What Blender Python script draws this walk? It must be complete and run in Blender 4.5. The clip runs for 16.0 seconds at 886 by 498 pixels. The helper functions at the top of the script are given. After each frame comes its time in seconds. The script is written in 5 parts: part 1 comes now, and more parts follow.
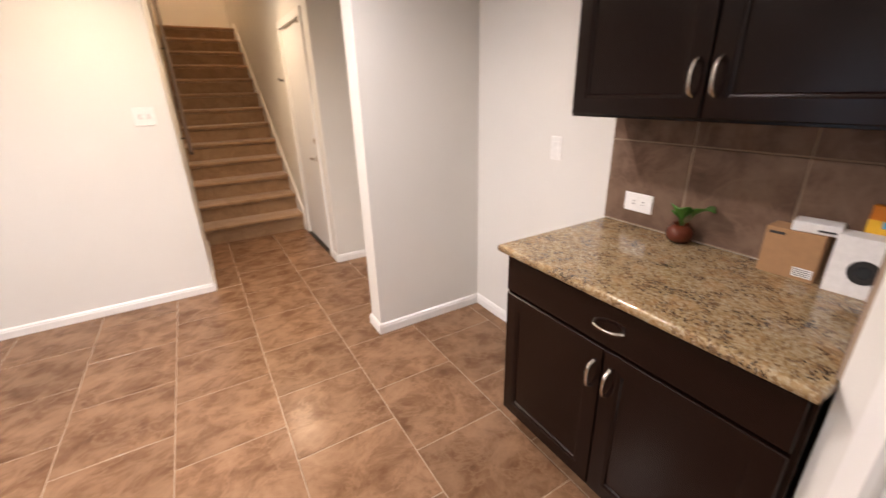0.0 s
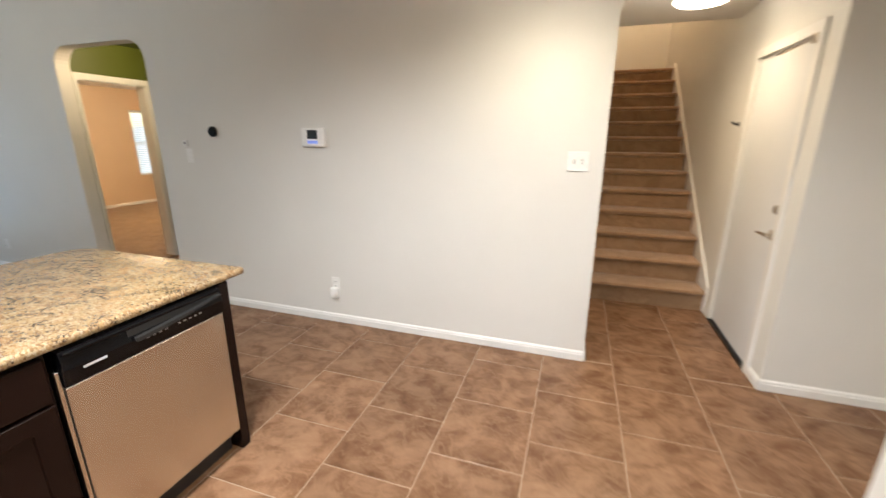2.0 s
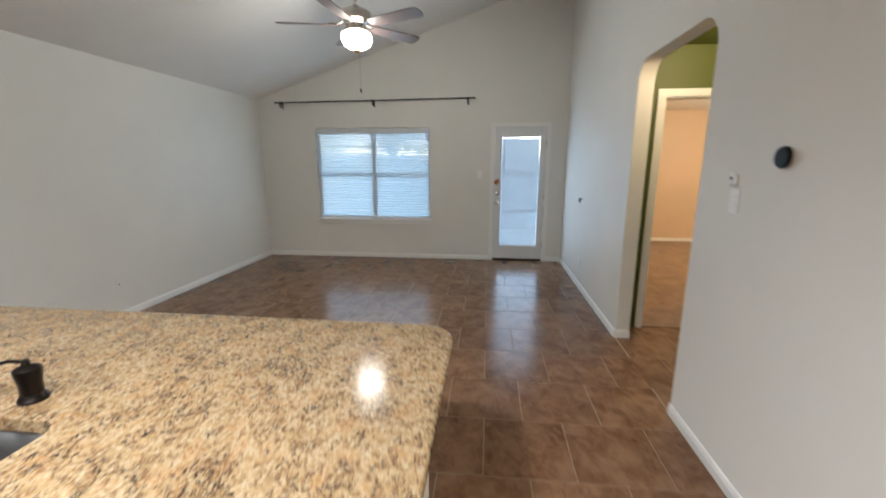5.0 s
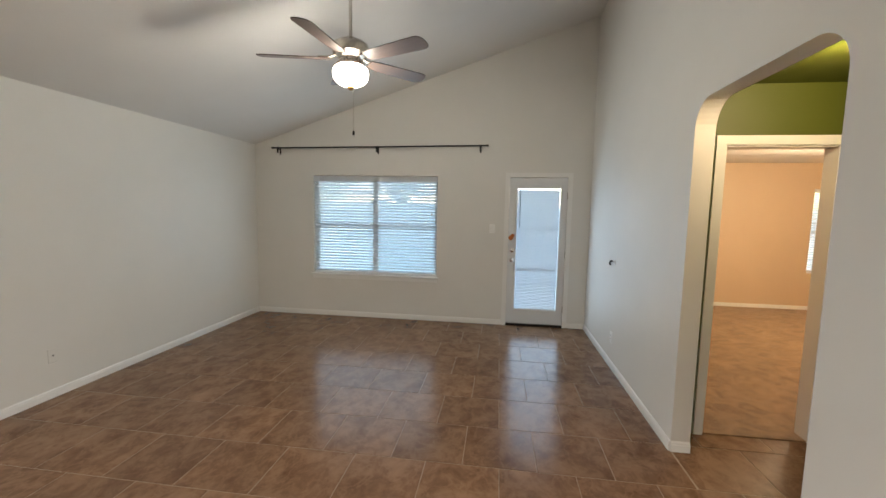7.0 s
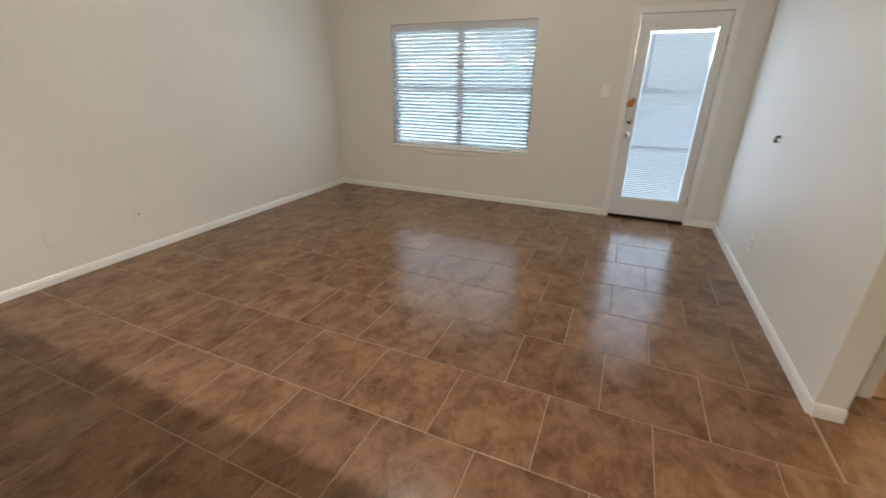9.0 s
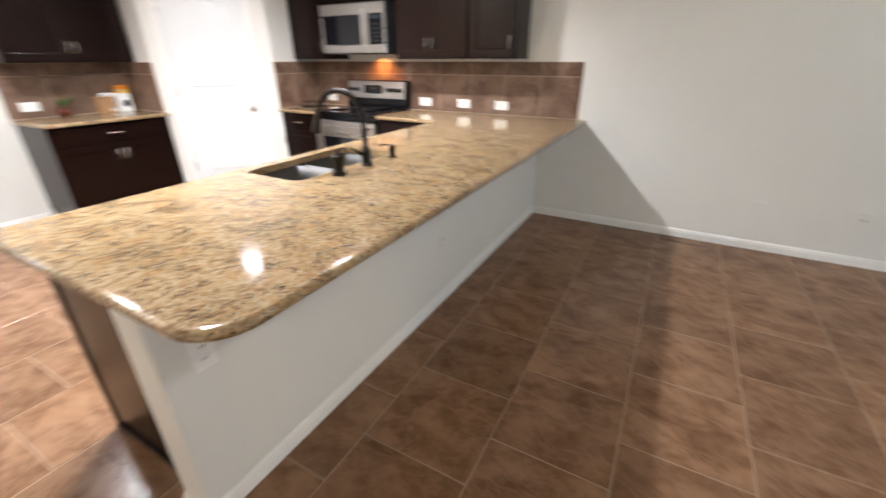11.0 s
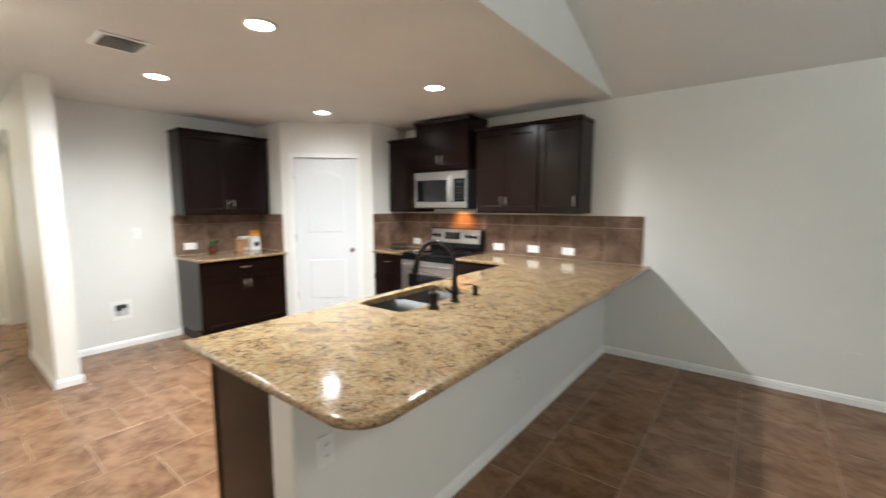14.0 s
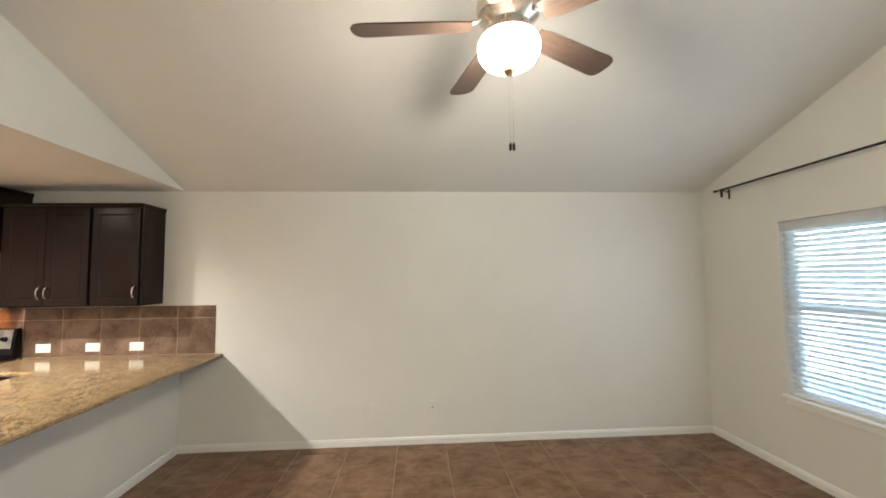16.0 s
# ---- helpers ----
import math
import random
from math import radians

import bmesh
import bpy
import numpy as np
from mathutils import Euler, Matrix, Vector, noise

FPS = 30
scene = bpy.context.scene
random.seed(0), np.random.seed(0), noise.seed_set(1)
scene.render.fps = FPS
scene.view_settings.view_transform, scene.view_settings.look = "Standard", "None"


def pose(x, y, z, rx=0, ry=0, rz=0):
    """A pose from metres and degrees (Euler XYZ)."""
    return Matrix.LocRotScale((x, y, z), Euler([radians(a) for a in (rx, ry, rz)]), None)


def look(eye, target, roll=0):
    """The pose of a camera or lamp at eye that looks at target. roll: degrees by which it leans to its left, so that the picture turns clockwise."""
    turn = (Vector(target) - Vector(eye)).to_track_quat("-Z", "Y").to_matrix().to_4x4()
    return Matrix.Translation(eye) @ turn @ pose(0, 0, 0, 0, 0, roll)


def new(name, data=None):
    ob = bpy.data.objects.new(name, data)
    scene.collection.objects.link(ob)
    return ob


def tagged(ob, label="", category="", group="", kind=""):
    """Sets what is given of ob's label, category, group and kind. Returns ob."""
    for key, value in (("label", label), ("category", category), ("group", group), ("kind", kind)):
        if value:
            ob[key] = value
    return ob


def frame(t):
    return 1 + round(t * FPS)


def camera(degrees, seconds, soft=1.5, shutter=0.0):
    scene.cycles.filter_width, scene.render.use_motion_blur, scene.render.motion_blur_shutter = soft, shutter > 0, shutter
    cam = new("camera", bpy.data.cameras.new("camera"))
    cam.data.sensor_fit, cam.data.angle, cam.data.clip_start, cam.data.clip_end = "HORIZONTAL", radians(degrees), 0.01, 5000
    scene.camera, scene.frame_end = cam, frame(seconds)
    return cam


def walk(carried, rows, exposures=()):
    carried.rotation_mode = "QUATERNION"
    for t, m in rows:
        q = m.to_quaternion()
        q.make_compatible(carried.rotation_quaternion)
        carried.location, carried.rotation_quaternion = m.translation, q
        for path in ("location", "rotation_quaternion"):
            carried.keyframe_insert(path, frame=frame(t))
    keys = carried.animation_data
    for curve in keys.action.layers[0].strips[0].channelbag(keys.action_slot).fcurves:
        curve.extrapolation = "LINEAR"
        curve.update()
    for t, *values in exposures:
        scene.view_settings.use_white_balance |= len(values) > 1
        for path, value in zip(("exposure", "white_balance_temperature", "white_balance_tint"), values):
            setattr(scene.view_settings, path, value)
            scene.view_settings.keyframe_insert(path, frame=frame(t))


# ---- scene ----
cam = camera(95.2, 16.0, shutter=0.45)
PATH = [
    (0, (0.304, 0.244, 1.468), (1.252, 1.846, 0.736), -1.6),
    (0.5, (0.327, 0.248, 1.478), (0.914, 2.024, 0.77), -0.9),
    (1, (0.244, 0.391, 1.472), (0.384, 2.284, 0.84), -0.6),
    (1.5, (0.11, 0.708, 1.547), (-0.103, 2.604, 0.95), 0.4),
    (2, (0.07, 1.051, 1.504), (-0.533, 2.88, 0.965), 0.2),
    (2.5, (-0.033, 1.371, 1.5), (-0.981, 3.061, 1.004), 0.0),
    (3, (-0.155, 1.708, 1.504), (-1.423, 3.181, 1.034), 0.4),
    (3.5, (-0.287, 2.085, 1.503), (-1.86, 3.229, 1.037), 0.2),
    (4, (-0.534, 2.344, 1.487), (-2.324, 3.103, 1.017), 0.1),
    (4.5, (-0.777, 2.487, 1.494), (-2.704, 2.754, 1.029), -0.0),
    (5, (-1.065, 2.591, 1.512), (-3.009, 2.379, 1.092), -0.0),
    (5.2, (-1.198, 2.579, 1.485), (-3.147, 2.299, 1.135), 0.2),
    (7.3, (-1.836, 2.542, 1.586), (-3.809, 2.276, 1.393), 1.1),
    (7.5, (-1.868, 2.535, 1.543), (-3.821, 2.249, 1.221), 0.6),
    (8, (-2.054, 2.617, 1.469), (-3.932, 2.23, 0.9), -0.1),
    (8.2, (-2.149, 2.668, 1.456), (-3.993, 2.228, 0.819), -0.3),
    (10.4, (-3.08, 2.765, 1.41), (-3.361, 1.026, 0.462), 1.1),
    (10.5, (-3.111, 2.756, 1.403), (-3.144, 0.999, 0.447), 0.3),
    (11, (-3.186, 2.791, 1.385), (-2.313, 1.206, 0.535), -0.1),
    (11.5, (-3.183, 2.93, 1.415), (-1.848, 1.695, 0.584), 0.2),
    (12, (-3.148, 3.052, 1.435), (-1.692, 1.907, 0.682), -0.0),
    (12.5, (-3.166, 3.085, 1.458), (-1.638, 1.911, 0.924), 0.6),
    (13, (-3.182, 3.108, 1.5), (-1.634, 1.891, 1.15), 1.1),
    (13.5, (-3.213, 3.134, 1.523), (-1.715, 1.832, 1.272), 0.9),
    (14, (-3.27, 3.109, 1.472), (-2.05, 1.539, 1.255), -0.1),
    (14.5, (-3.495, 3.134, 1.478), (-2.837, 1.257, 1.269), -0.9),
    (15, (-3.869, 3.216, 1.541), (-3.714, 1.227, 1.397), -0.5),
    (15.5, (-4.193, 3.121, 1.535), (-4.261, 1.122, 1.547), -1.0),
    (16, (-4.361, 3.047, 1.609), (-4.491, 1.056, 1.744), -0.7),
]
EXPOSURES = ((0.0, 2.87, 6850, 20), (1.0, 2.9, 6200, 11), (2.0, 2.9, 6250, 9), (3.0, 2.85, 5850, 7), (4.0, 2.85, 5750, 7), (5.0, 2.95, 6100, 9), (7.5, 3.0, 6750, 10), (8.2, 3.05, 7000, 12), (10.5, 3.5, 6200, 10), (11.5, 3.3, 6000, 11), (12.5, 3.15, 5950, 8), (13.5, 3.1, 5950, 6), (14.5, 3.35, 5950, 3), (15.0, 3.5, 6100, 5), (16.0, 3.45, 6900, 8))
walk(cam, [(t, look(eye, target, roll)) for t, eye, target, roll in PATH], EXPOSURES)

# ---- light of the day ----
world = bpy.data.worlds.new("sky")
scene.world = world
world.use_nodes = True
wn = world.node_tree
sky = wn.nodes.new("ShaderNodeTexSky")
sky.sky_type = "NISHITA"
sky.sun_disc = False
sky.sun_elevation, sky.sun_rotation = radians(14), radians(80)
wn.links.new(sky.outputs[0], wn.nodes["Background"].inputs[0])
wn.nodes["Background"].inputs[1].default_value = 0.15
sun_data = bpy.data.lights.new("sun", "SUN")
sun_data.energy, sun_data.angle, sun_data.color = 2.0, radians(0.5), (1.0, 0.94, 0.85)
sun = new("sun", sun_data)
sun.matrix_basis = look((30, 5.3, 7.6), (0, 0, 0))

WARM, FANC, WHITE = (1.0, 0.64, 0.34), (1.0, 0.95, 0.85), (1.0, 0.97, 0.96)
CAN_W, HALL_W, STAIR_W, FAN_W, VEST_W, BED_W = 53, 7.5, 4.8, 5.6, 4.8, 17


def lamp(name, place, watts, color, size, target=None, spread=180):
    data = bpy.data.lights.new(name, "SPOT" if target else "POINT")
    data.energy, data.color = watts, color
    if target:
        data.shadow_soft_size, data.spot_size, data.spot_blend = size / 2, radians(spread), 1.0
    else:
        data.shadow_soft_size = size
    ob = new(name, data)
    ob.matrix_basis = look(place, target) if target else Matrix.Translation(place)
    return ob


CANS = [(0.46, 1.90), (-1.03, 1.87), (-1.03, 0.34), (0.50, 0.37)]
for (cx, cy), part_of in zip(CANS, (0.72, 1.1, 0.95, 0.10)):
    lamp("downlight_lamp", (cx, cy, 2.452), CAN_W * part_of, WHITE, 0.15, (cx, cy + 0.001, 0), 165)
lamp("hall_lamp", (3.55, 3.18, 2.325), HALL_W * 1.9, (1.0, 0.80, 0.53), 0.3, (3.55, 3.181, 0), 168)
lamp("kitchen_hall_lamp", (-0.12, 3.13, 2.325), HALL_W * 1.1, (1.0, 0.86, 0.66), 0.3, (-0.12, 3.131, 0), 176)
lamp("stair_lamp", (0.75, 4.47, 2.285), STAIR_W * 1.25, (1.0, 0.73, 0.46), 0.2, (0.75, 4.471, 0), 172)
lamp("fan_lamp", (-4.751, 1.441, 2.535), FAN_W, FANC, 0.10)
lamp("vestibule_lamp", (-4.02, 4.25, 2.33), VEST_W, (1.0, 0.72, 0.42), 0.08)
door_light = bpy.data.lights.new("patio_door_skylight", "AREA")
door_light.shape, door_light.size, door_light.size_y = "RECTANGLE", 0.62, 1.66
door_light.energy, door_light.color = 1.3, (0.55, 0.76, 1.0)
door_back = door_light.copy()
door_back.energy = 0.7
window_light = bpy.data.lights.new("window_skylight", "AREA")
window_light.shape, window_light.size, window_light.size_y = "RECTANGLE", 1.74, 1.32
window_light.energy, window_light.color = 1.4, (0.66, 0.84, 1.0)
window_back = window_light.copy()
window_back.energy, window_back.color = 1.1, (0.50, 0.76, 1.0)
front_light = bpy.data.lights.new("front_door_skylight", "AREA")
front_light.shape, front_light.size, front_light.size_y = "RECTANGLE", 0.58, 1.22
front_light.energy, front_light.color = 0.8, (0.75, 0.87, 1.0)
lamp("landing_lamp", (0.73, 7.6, 4.86), 10, WARM, 0.14)
# unseen fill added to brighten the bedroom; it has no fixture
lamp("bedroom_lamp", (-7.0, 6.5, 1.95), BED_W, (1.0, 0.78, 0.50), 0.15)


# ---- materials ----
def material(name):
    m = bpy.data.materials.new(name)
    m.use_nodes = True
    return m, m.node_tree.nodes, m.node_tree.links, m.node_tree.nodes["Principled BSDF"]


def coords(n, l, scale=(1, 1, 1)):
    tc, mp = n.new("ShaderNodeTexCoord"), n.new("ShaderNodeMapping")
    mp.inputs["Scale"].default_value = scale
    l.new(tc.outputs["Object"], mp.inputs[0])
    return mp.outputs[0]


def tex_noise(n, l, vec, scale, detail=4, rough=0.55, distort=0.0):
    t = n.new("ShaderNodeTexNoise")
    t.inputs["Scale"].default_value, t.inputs["Detail"].default_value = scale, detail
    t.inputs["Roughness"].default_value, t.inputs["Distortion"].default_value = rough, distort
    l.new(vec, t.inputs["Vector"])
    return t.outputs[0]


def ramp(n, l, fac, stops):
    r = n.new("ShaderNodeValToRGB")
    while len(r.color_ramp.elements) < len(stops):
        r.color_ramp.elements.new(0.5)
    for e, (p, c) in zip(r.color_ramp.elements, stops):
        e.position, e.color = p, (*c, 1)
    l.new(fac, r.inputs[0])
    return r.outputs[0]


def rough_map(n, l, fac, lo, hi):
    r = n.new("ShaderNodeMapRange")
    r.inputs[3].default_value, r.inputs[4].default_value = lo, hi
    l.new(fac, r.inputs[0])
    return r.outputs[0]


def bump(n, l, b, height, strength, dist):
    k = n.new("ShaderNodeBump")
    k.inputs["Strength"].default_value, k.inputs["Distance"].default_value = strength, dist
    l.new(height, k.inputs["Height"])
    l.new(k.outputs[0], b.inputs["Normal"])


def mixed(n, l, fac, a, b):
    m = n.new("ShaderNodeMix")
    m.data_type = "RGBA"
    for sock, v in ((m.inputs[0], fac), (m.inputs[6], a), (m.inputs[7], b)):
        if isinstance(v, tuple):
            sock.default_value = (*v, 1)
        elif isinstance(v, float):
            sock.default_value = v
        else:
            l.new(v, sock)
    return m.outputs[2]


def paint(name, color, rough=0.55, orange_peel=0.25, scale=180, vary=0.05):
    m, n, l, b = material(name)
    v = coords(n, l)
    big = tex_noise(n, l, v, 1.3, 3)
    dark = tuple(c * (1 - vary) for c in color)
    l.new(ramp(n, l, big, [(0.3, dark), (0.7, color)]), b.inputs["Base Color"])
    l.new(rough_map(n, l, tex_noise(n, l, v, 6, 3), rough - 0.06, rough + 0.06), b.inputs["Roughness"])
    bump(n, l, b, tex_noise(n, l, v, scale, 3), orange_peel, 0.002)
    return m


def plain(name, color, rough=0.4, metal=0.0, coat=0.0, grain=60.0):
    m, n, l, b = material(name)
    v = coords(n, l)
    f = tex_noise(n, l, v, grain, 4)
    l.new(ramp(n, l, f, [(0.25, tuple(c * 0.9 for c in color)), (0.75, tuple(min(1, c * 1.05) for c in color))]), b.inputs["Base Color"])
    l.new(rough_map(n, l, f, max(0.02, rough - 0.05), rough + 0.05), b.inputs["Roughness"])
    b.inputs["Metallic"].default_value, b.inputs["Coat Weight"].default_value = metal, coat
    return m


def stone_tile(name, dark, mid, light, rlo, rhi):
    m, n, l, b = material(name)
    tc, mp, inf = n.new("ShaderNodeTexCoord"), n.new("ShaderNodeMapping"), n.new("ShaderNodeObjectInfo")
    cmb = n.new("ShaderNodeCombineXYZ")
    for k, f in enumerate((41.0, 67.0, 23.0)):
        mu = n.new("ShaderNodeMath")
        mu.operation = "MULTIPLY"
        mu.inputs[1].default_value = f
        l.new(inf.outputs["Random"], mu.inputs[0])
        l.new(mu.outputs[0], cmb.inputs[k])
    l.new(tc.outputs["Object"], mp.inputs[0])
    l.new(cmb.outputs[0], mp.inputs["Location"])
    turn, spin = n.new("ShaderNodeCombineXYZ"), n.new("ShaderNodeMath")
    spin.operation, spin.inputs[1].default_value = "MULTIPLY", 37.0
    l.new(inf.outputs["Random"], spin.inputs[0])
    l.new(spin.outputs[0], turn.inputs[2])
    l.new(turn.outputs[0], mp.inputs["Rotation"])
    mp.inputs["Scale"].default_value = (1.0, 1.25, 1.0)
    v = mp.outputs[0]
    cloud = tex_noise(n, l, v, 6.0, 9, 0.66, 0.4)
    broad = tex_noise(n, l, v, 2.2, 3, 0.5, 0.4)
    vein = tex_noise(n, l, v, 4.5, 7, 0.58, 0.5)
    base = ramp(n, l, cloud, [(0.34, dark), (0.47, mid), (0.56, tuple(0.5 * (p + q) for p, q in zip(mid, light))), (0.72, light)])
    streak = ramp(n, l, vein, [(0.465, (0, 0, 0)), (0.495, (1, 1, 1)), (0.525, (0, 0, 0))])
    sep = n.new("ShaderNodeRGBToBW")
    l.new(streak, sep.inputs[0])
    half = n.new("ShaderNodeMath")
    half.operation = "MULTIPLY"
    half.inputs[1].default_value = 0.42
    l.new(sep.outputs[0], half.inputs[0])
    c = mixed(n, l, half.outputs[0], base, light)
    hsv = n.new("ShaderNodeHueSaturation")
    l.new(c, hsv.inputs["Color"])
    tone = n.new("ShaderNodeMath")
    tone.operation = "MULTIPLY"
    l.new(rough_map(n, l, inf.outputs["Random"], 0.90, 1.10), tone.inputs[0])
    l.new(rough_map(n, l, broad, 0.78, 1.22), tone.inputs[1])
    l.new(tone.outputs[0], hsv.inputs["Value"])
    l.new(hsv.outputs[0], b.inputs["Base Color"])
    l.new(rough_map(n, l, cloud, rlo, rhi), b.inputs["Roughness"])
    b.inputs["Specular IOR Level"].default_value = 0.22
    return m


def grains(n, l, vec, scale):
    """Crystal grains: a random grey for each cell."""
    t, k = n.new("ShaderNodeTexVoronoi"), n.new("ShaderNodeSeparateColor")
    t.inputs["Scale"].default_value = scale
    l.new(vec, t.inputs["Vector"])
    l.new(t.outputs["Color"], k.inputs[0])
    return k.outputs[0]


def sums(n, l, a, ka, b, kb):
    """ka * a + kb * b"""
    p, q = n.new("ShaderNodeMath"), n.new("ShaderNodeMath")
    p.operation, q.operation = "MULTIPLY", "MULTIPLY_ADD"
    p.inputs[1].default_value, q.inputs[1].default_value = ka, kb
    l.new(a, p.inputs[0])
    l.new(b, q.inputs[0])
    l.new(p.outputs[0], q.inputs[2])
    return q.outputs[0]


def granite_mat():
    m, n, l, b = material("granite")
    v = coords(n, l)
    wob = n.new("ShaderNodeVectorMath")
    wob.operation = "MULTIPLY_ADD"
    wob.inputs[1].default_value = (0.012, 0.012, 0.012)
    t = n.new("ShaderNodeTexNoise")
    t.inputs["Scale"].default_value, t.inputs["Detail"].default_value = 70, 3
    l.new(v, t.inputs["Vector"])
    l.new(t.outputs["Color"], wob.inputs[0])
    l.new(v, wob.inputs[2])
    w = wob.outputs[0]
    drift = tex_noise(n, l, v, 11, 4, 0.6, 0.6)
    big = tex_noise(n, l, v, 3.2, 3, 0.5, 0.8)
    coarse = sums(n, l, grains(n, l, w, 125), 0.55, drift, 0.5)
    base = ramp(n, l, coarse, [(0.26, (0.15, 0.088, 0.045)), (0.36, (0.26, 0.160, 0.075)), (0.50, (0.37, 0.245, 0.118)), (0.66, (0.43, 0.305, 0.160)), (0.80, (0.48, 0.385, 0.245))])
    fleck = n.new("ShaderNodeRGBToBW")
    l.new(ramp(n, l, sums(n, l, grains(n, l, w, 190), 0.45, drift, 0.8), [(0.405, (1, 1, 1)), (0.43, (0, 0, 0))]), fleck.inputs[0])
    c = mixed(n, l, fleck.outputs[0], base, (0.050, 0.034, 0.022))
    amber = n.new("ShaderNodeRGBToBW")
    l.new(ramp(n, l, tex_noise(n, l, v, 17, 3, 0.6, 0.4), [(0.52, (0, 0, 0)), (0.66, (0.45, 0.45, 0.45))]), amber.inputs[0])
    c = mixed(n, l, amber.outputs[0], c, (0.46, 0.255, 0.105))
    pale = n.new("ShaderNodeRGBToBW")
    l.new(ramp(n, l, grains(n, l, w, 260), [(0.86, (0, 0, 0)), (0.88, (0.45, 0.45, 0.45))]), pale.inputs[0])
    c = mixed(n, l, pale.outputs[0], c, (0.60, 0.52, 0.38))
    hsv = n.new("ShaderNodeHueSaturation")
    l.new(c, hsv.inputs["Color"])
    l.new(rough_map(n, l, big, 0.64, 0.80), hsv.inputs["Value"])
    l.new(hsv.outputs[0], b.inputs["Base Color"])
    l.new(rough_map(n, l, drift, 0.08, 0.14), b.inputs["Roughness"])
    bump(n, l, b, drift, 0.01, 0.0005)
    return m


def wood(name, dark, light, rough=0.3, scale=(30, 30, 2.2)):
    m, n, l, b = material(name)
    v = coords(n, l, scale)
    g = tex_noise(n, l, v, 1.6, 6, 0.65, 1.2)
    l.new(ramp(n, l, g, [(0.3, dark), (0.7, light)]), b.inputs["Base Color"])
    l.new(rough_map(n, l, g, rough - 0.02, rough + 0.03), b.inputs["Roughness"])
    bump(n, l, b, g, 0.005, 0.0006)
    return m


def steel_mat(name, scale, rough=0.28, color=(0.52, 0.50, 0.48)):
    m, n, l, b = material(name)
    v = coords(n, l, scale)
    g = tex_noise(n, l, v, 3.0, 1, 0.4)
    l.new(ramp(n, l, g, [(0.3, tuple(c * 0.98 for c in color)), (0.7, color)]), b.inputs["Base Color"])
    l.new(rough_map(n, l, g, rough - 0.03, rough + 0.04), b.inputs["Roughness"])
    b.inputs["Metallic"].default_value = 1.0
    return m


def carpet_mat(name, dark, light):
    m, n, l, b = material(name)
    v = coords(n, l)
    pile = tex_noise(n, l, v, 260, 3, 0.7)
    worn = tex_noise(n, l, v, 5, 4, 0.6, 1.5)
    c = ramp(n, l, worn, [(0.36, dark), (0.62, light)])
    mul = n.new("ShaderNodeMix")
    mul.data_type, mul.blend_type = "RGBA", "MULTIPLY"
    mul.inputs[0].default_value = 0.45
    l.new(c, mul.inputs[6])
    l.new(ramp(n, l, pile, [(0.3, (0.4, 0.4, 0.4)), (0.7, (1, 1, 1))]), mul.inputs[7])
    l.new(mul.outputs[2], b.inputs["Base Color"])
    b.inputs["Roughness"].default_value = 0.95
    b.inputs["Sheen Weight"].default_value = 0.3
    bump(n, l, b, pile, 0.7, 0.006)
    return m


def glow(name, color, strength):
    m, n, l, b = material(name)
    b.inputs["Base Color"].default_value = (0.9, 0.9, 0.88, 1)
    b.inputs["Emission Color"].default_value, b.inputs["Emission Strength"].default_value = (*color, 1), strength
    b.inputs["Roughness"].default_value = 0.3
    return m


def glass_mat():
    m, n, l, b = material("window_glass")
    b.inputs["Base Color"].default_value = (0.97, 0.99, 0.98, 1)
    b.inputs["Transmission Weight"].default_value, b.inputs["Roughness"].default_value, b.inputs["IOR"].default_value = 1.0, 0.0, 1.45
    return m


def slat_mat(name, color, through_part):
    m, n, l, b = material(name)
    b.inputs["Base Color"].default_value = (*color, 1)
    b.inputs["Roughness"].default_value = 0.4
    tr, mix, out = n.new("ShaderNodeBsdfTranslucent"), n.new("ShaderNodeMixShader"), n["Material Output"]
    tr.inputs[0].default_value = (*color, 1)
    mix.inputs[0].default_value = through_part
    l.new(b.outputs[0], mix.inputs[1])
    l.new(tr.outputs[0], mix.inputs[2])
    l.new(mix.outputs[0], out.inputs[0])
    return m


M_WALL = paint("greige_wall_paint", (0.70, 0.685, 0.64))
M_CEIL = paint("ceiling_paint", (0.72, 0.70, 0.665), 0.8, 0.5, 90)
M_TRIM = paint("white_trim_paint", (0.76, 0.75, 0.72), 0.35, 0.03, 60, 0.02)
M_DOORW = paint("white_door_paint", (0.68, 0.69, 0.69), 0.35, 0.05, 90, 0.02)
M_GREENWALL = paint("green_wall_paint", (0.075, 0.092, 0.008))
M_TAN = paint("tan_wall_paint", (0.62, 0.46, 0.31))
M_GREEND = paint("green_door_paint", (0.042, 0.056, 0.006), 0.35, 0.04, 70)
M_FLOOR = stone_tile("brown_floor_tile", (0.108, 0.054, 0.027), (0.152, 0.081, 0.043), (0.235, 0.138, 0.080), 0.20, 0.25)
M_SPLASH = stone_tile("brown_wall_tile", (0.085, 0.048, 0.032), (0.14, 0.085, 0.058), (0.22, 0.145, 0.10), 0.3, 0.45)
M_GROUT = plain("sand_grout", (0.27, 0.187, 0.122), 0.85)
M_GROUTW = plain("wall_grout", (0.33, 0.245, 0.175), 0.85)
M_GRANITE = granite_mat()
M_ESP = wood("espresso_stained_wood", (0.0080, 0.0034, 0.0025), (0.0088, 0.0037, 0.0027), 0.20)
M_ESP.node_tree.nodes["Principled BSDF"].inputs["Specular IOR Level"].default_value = 0.21
M_ESPIN = plain("dark_toe_kick", (0.008, 0.006, 0.005), 0.5)
M_STEEL = steel_mat("brushed_steel", (0.4, 9, 9), 0.28, (0.58, 0.56, 0.54))
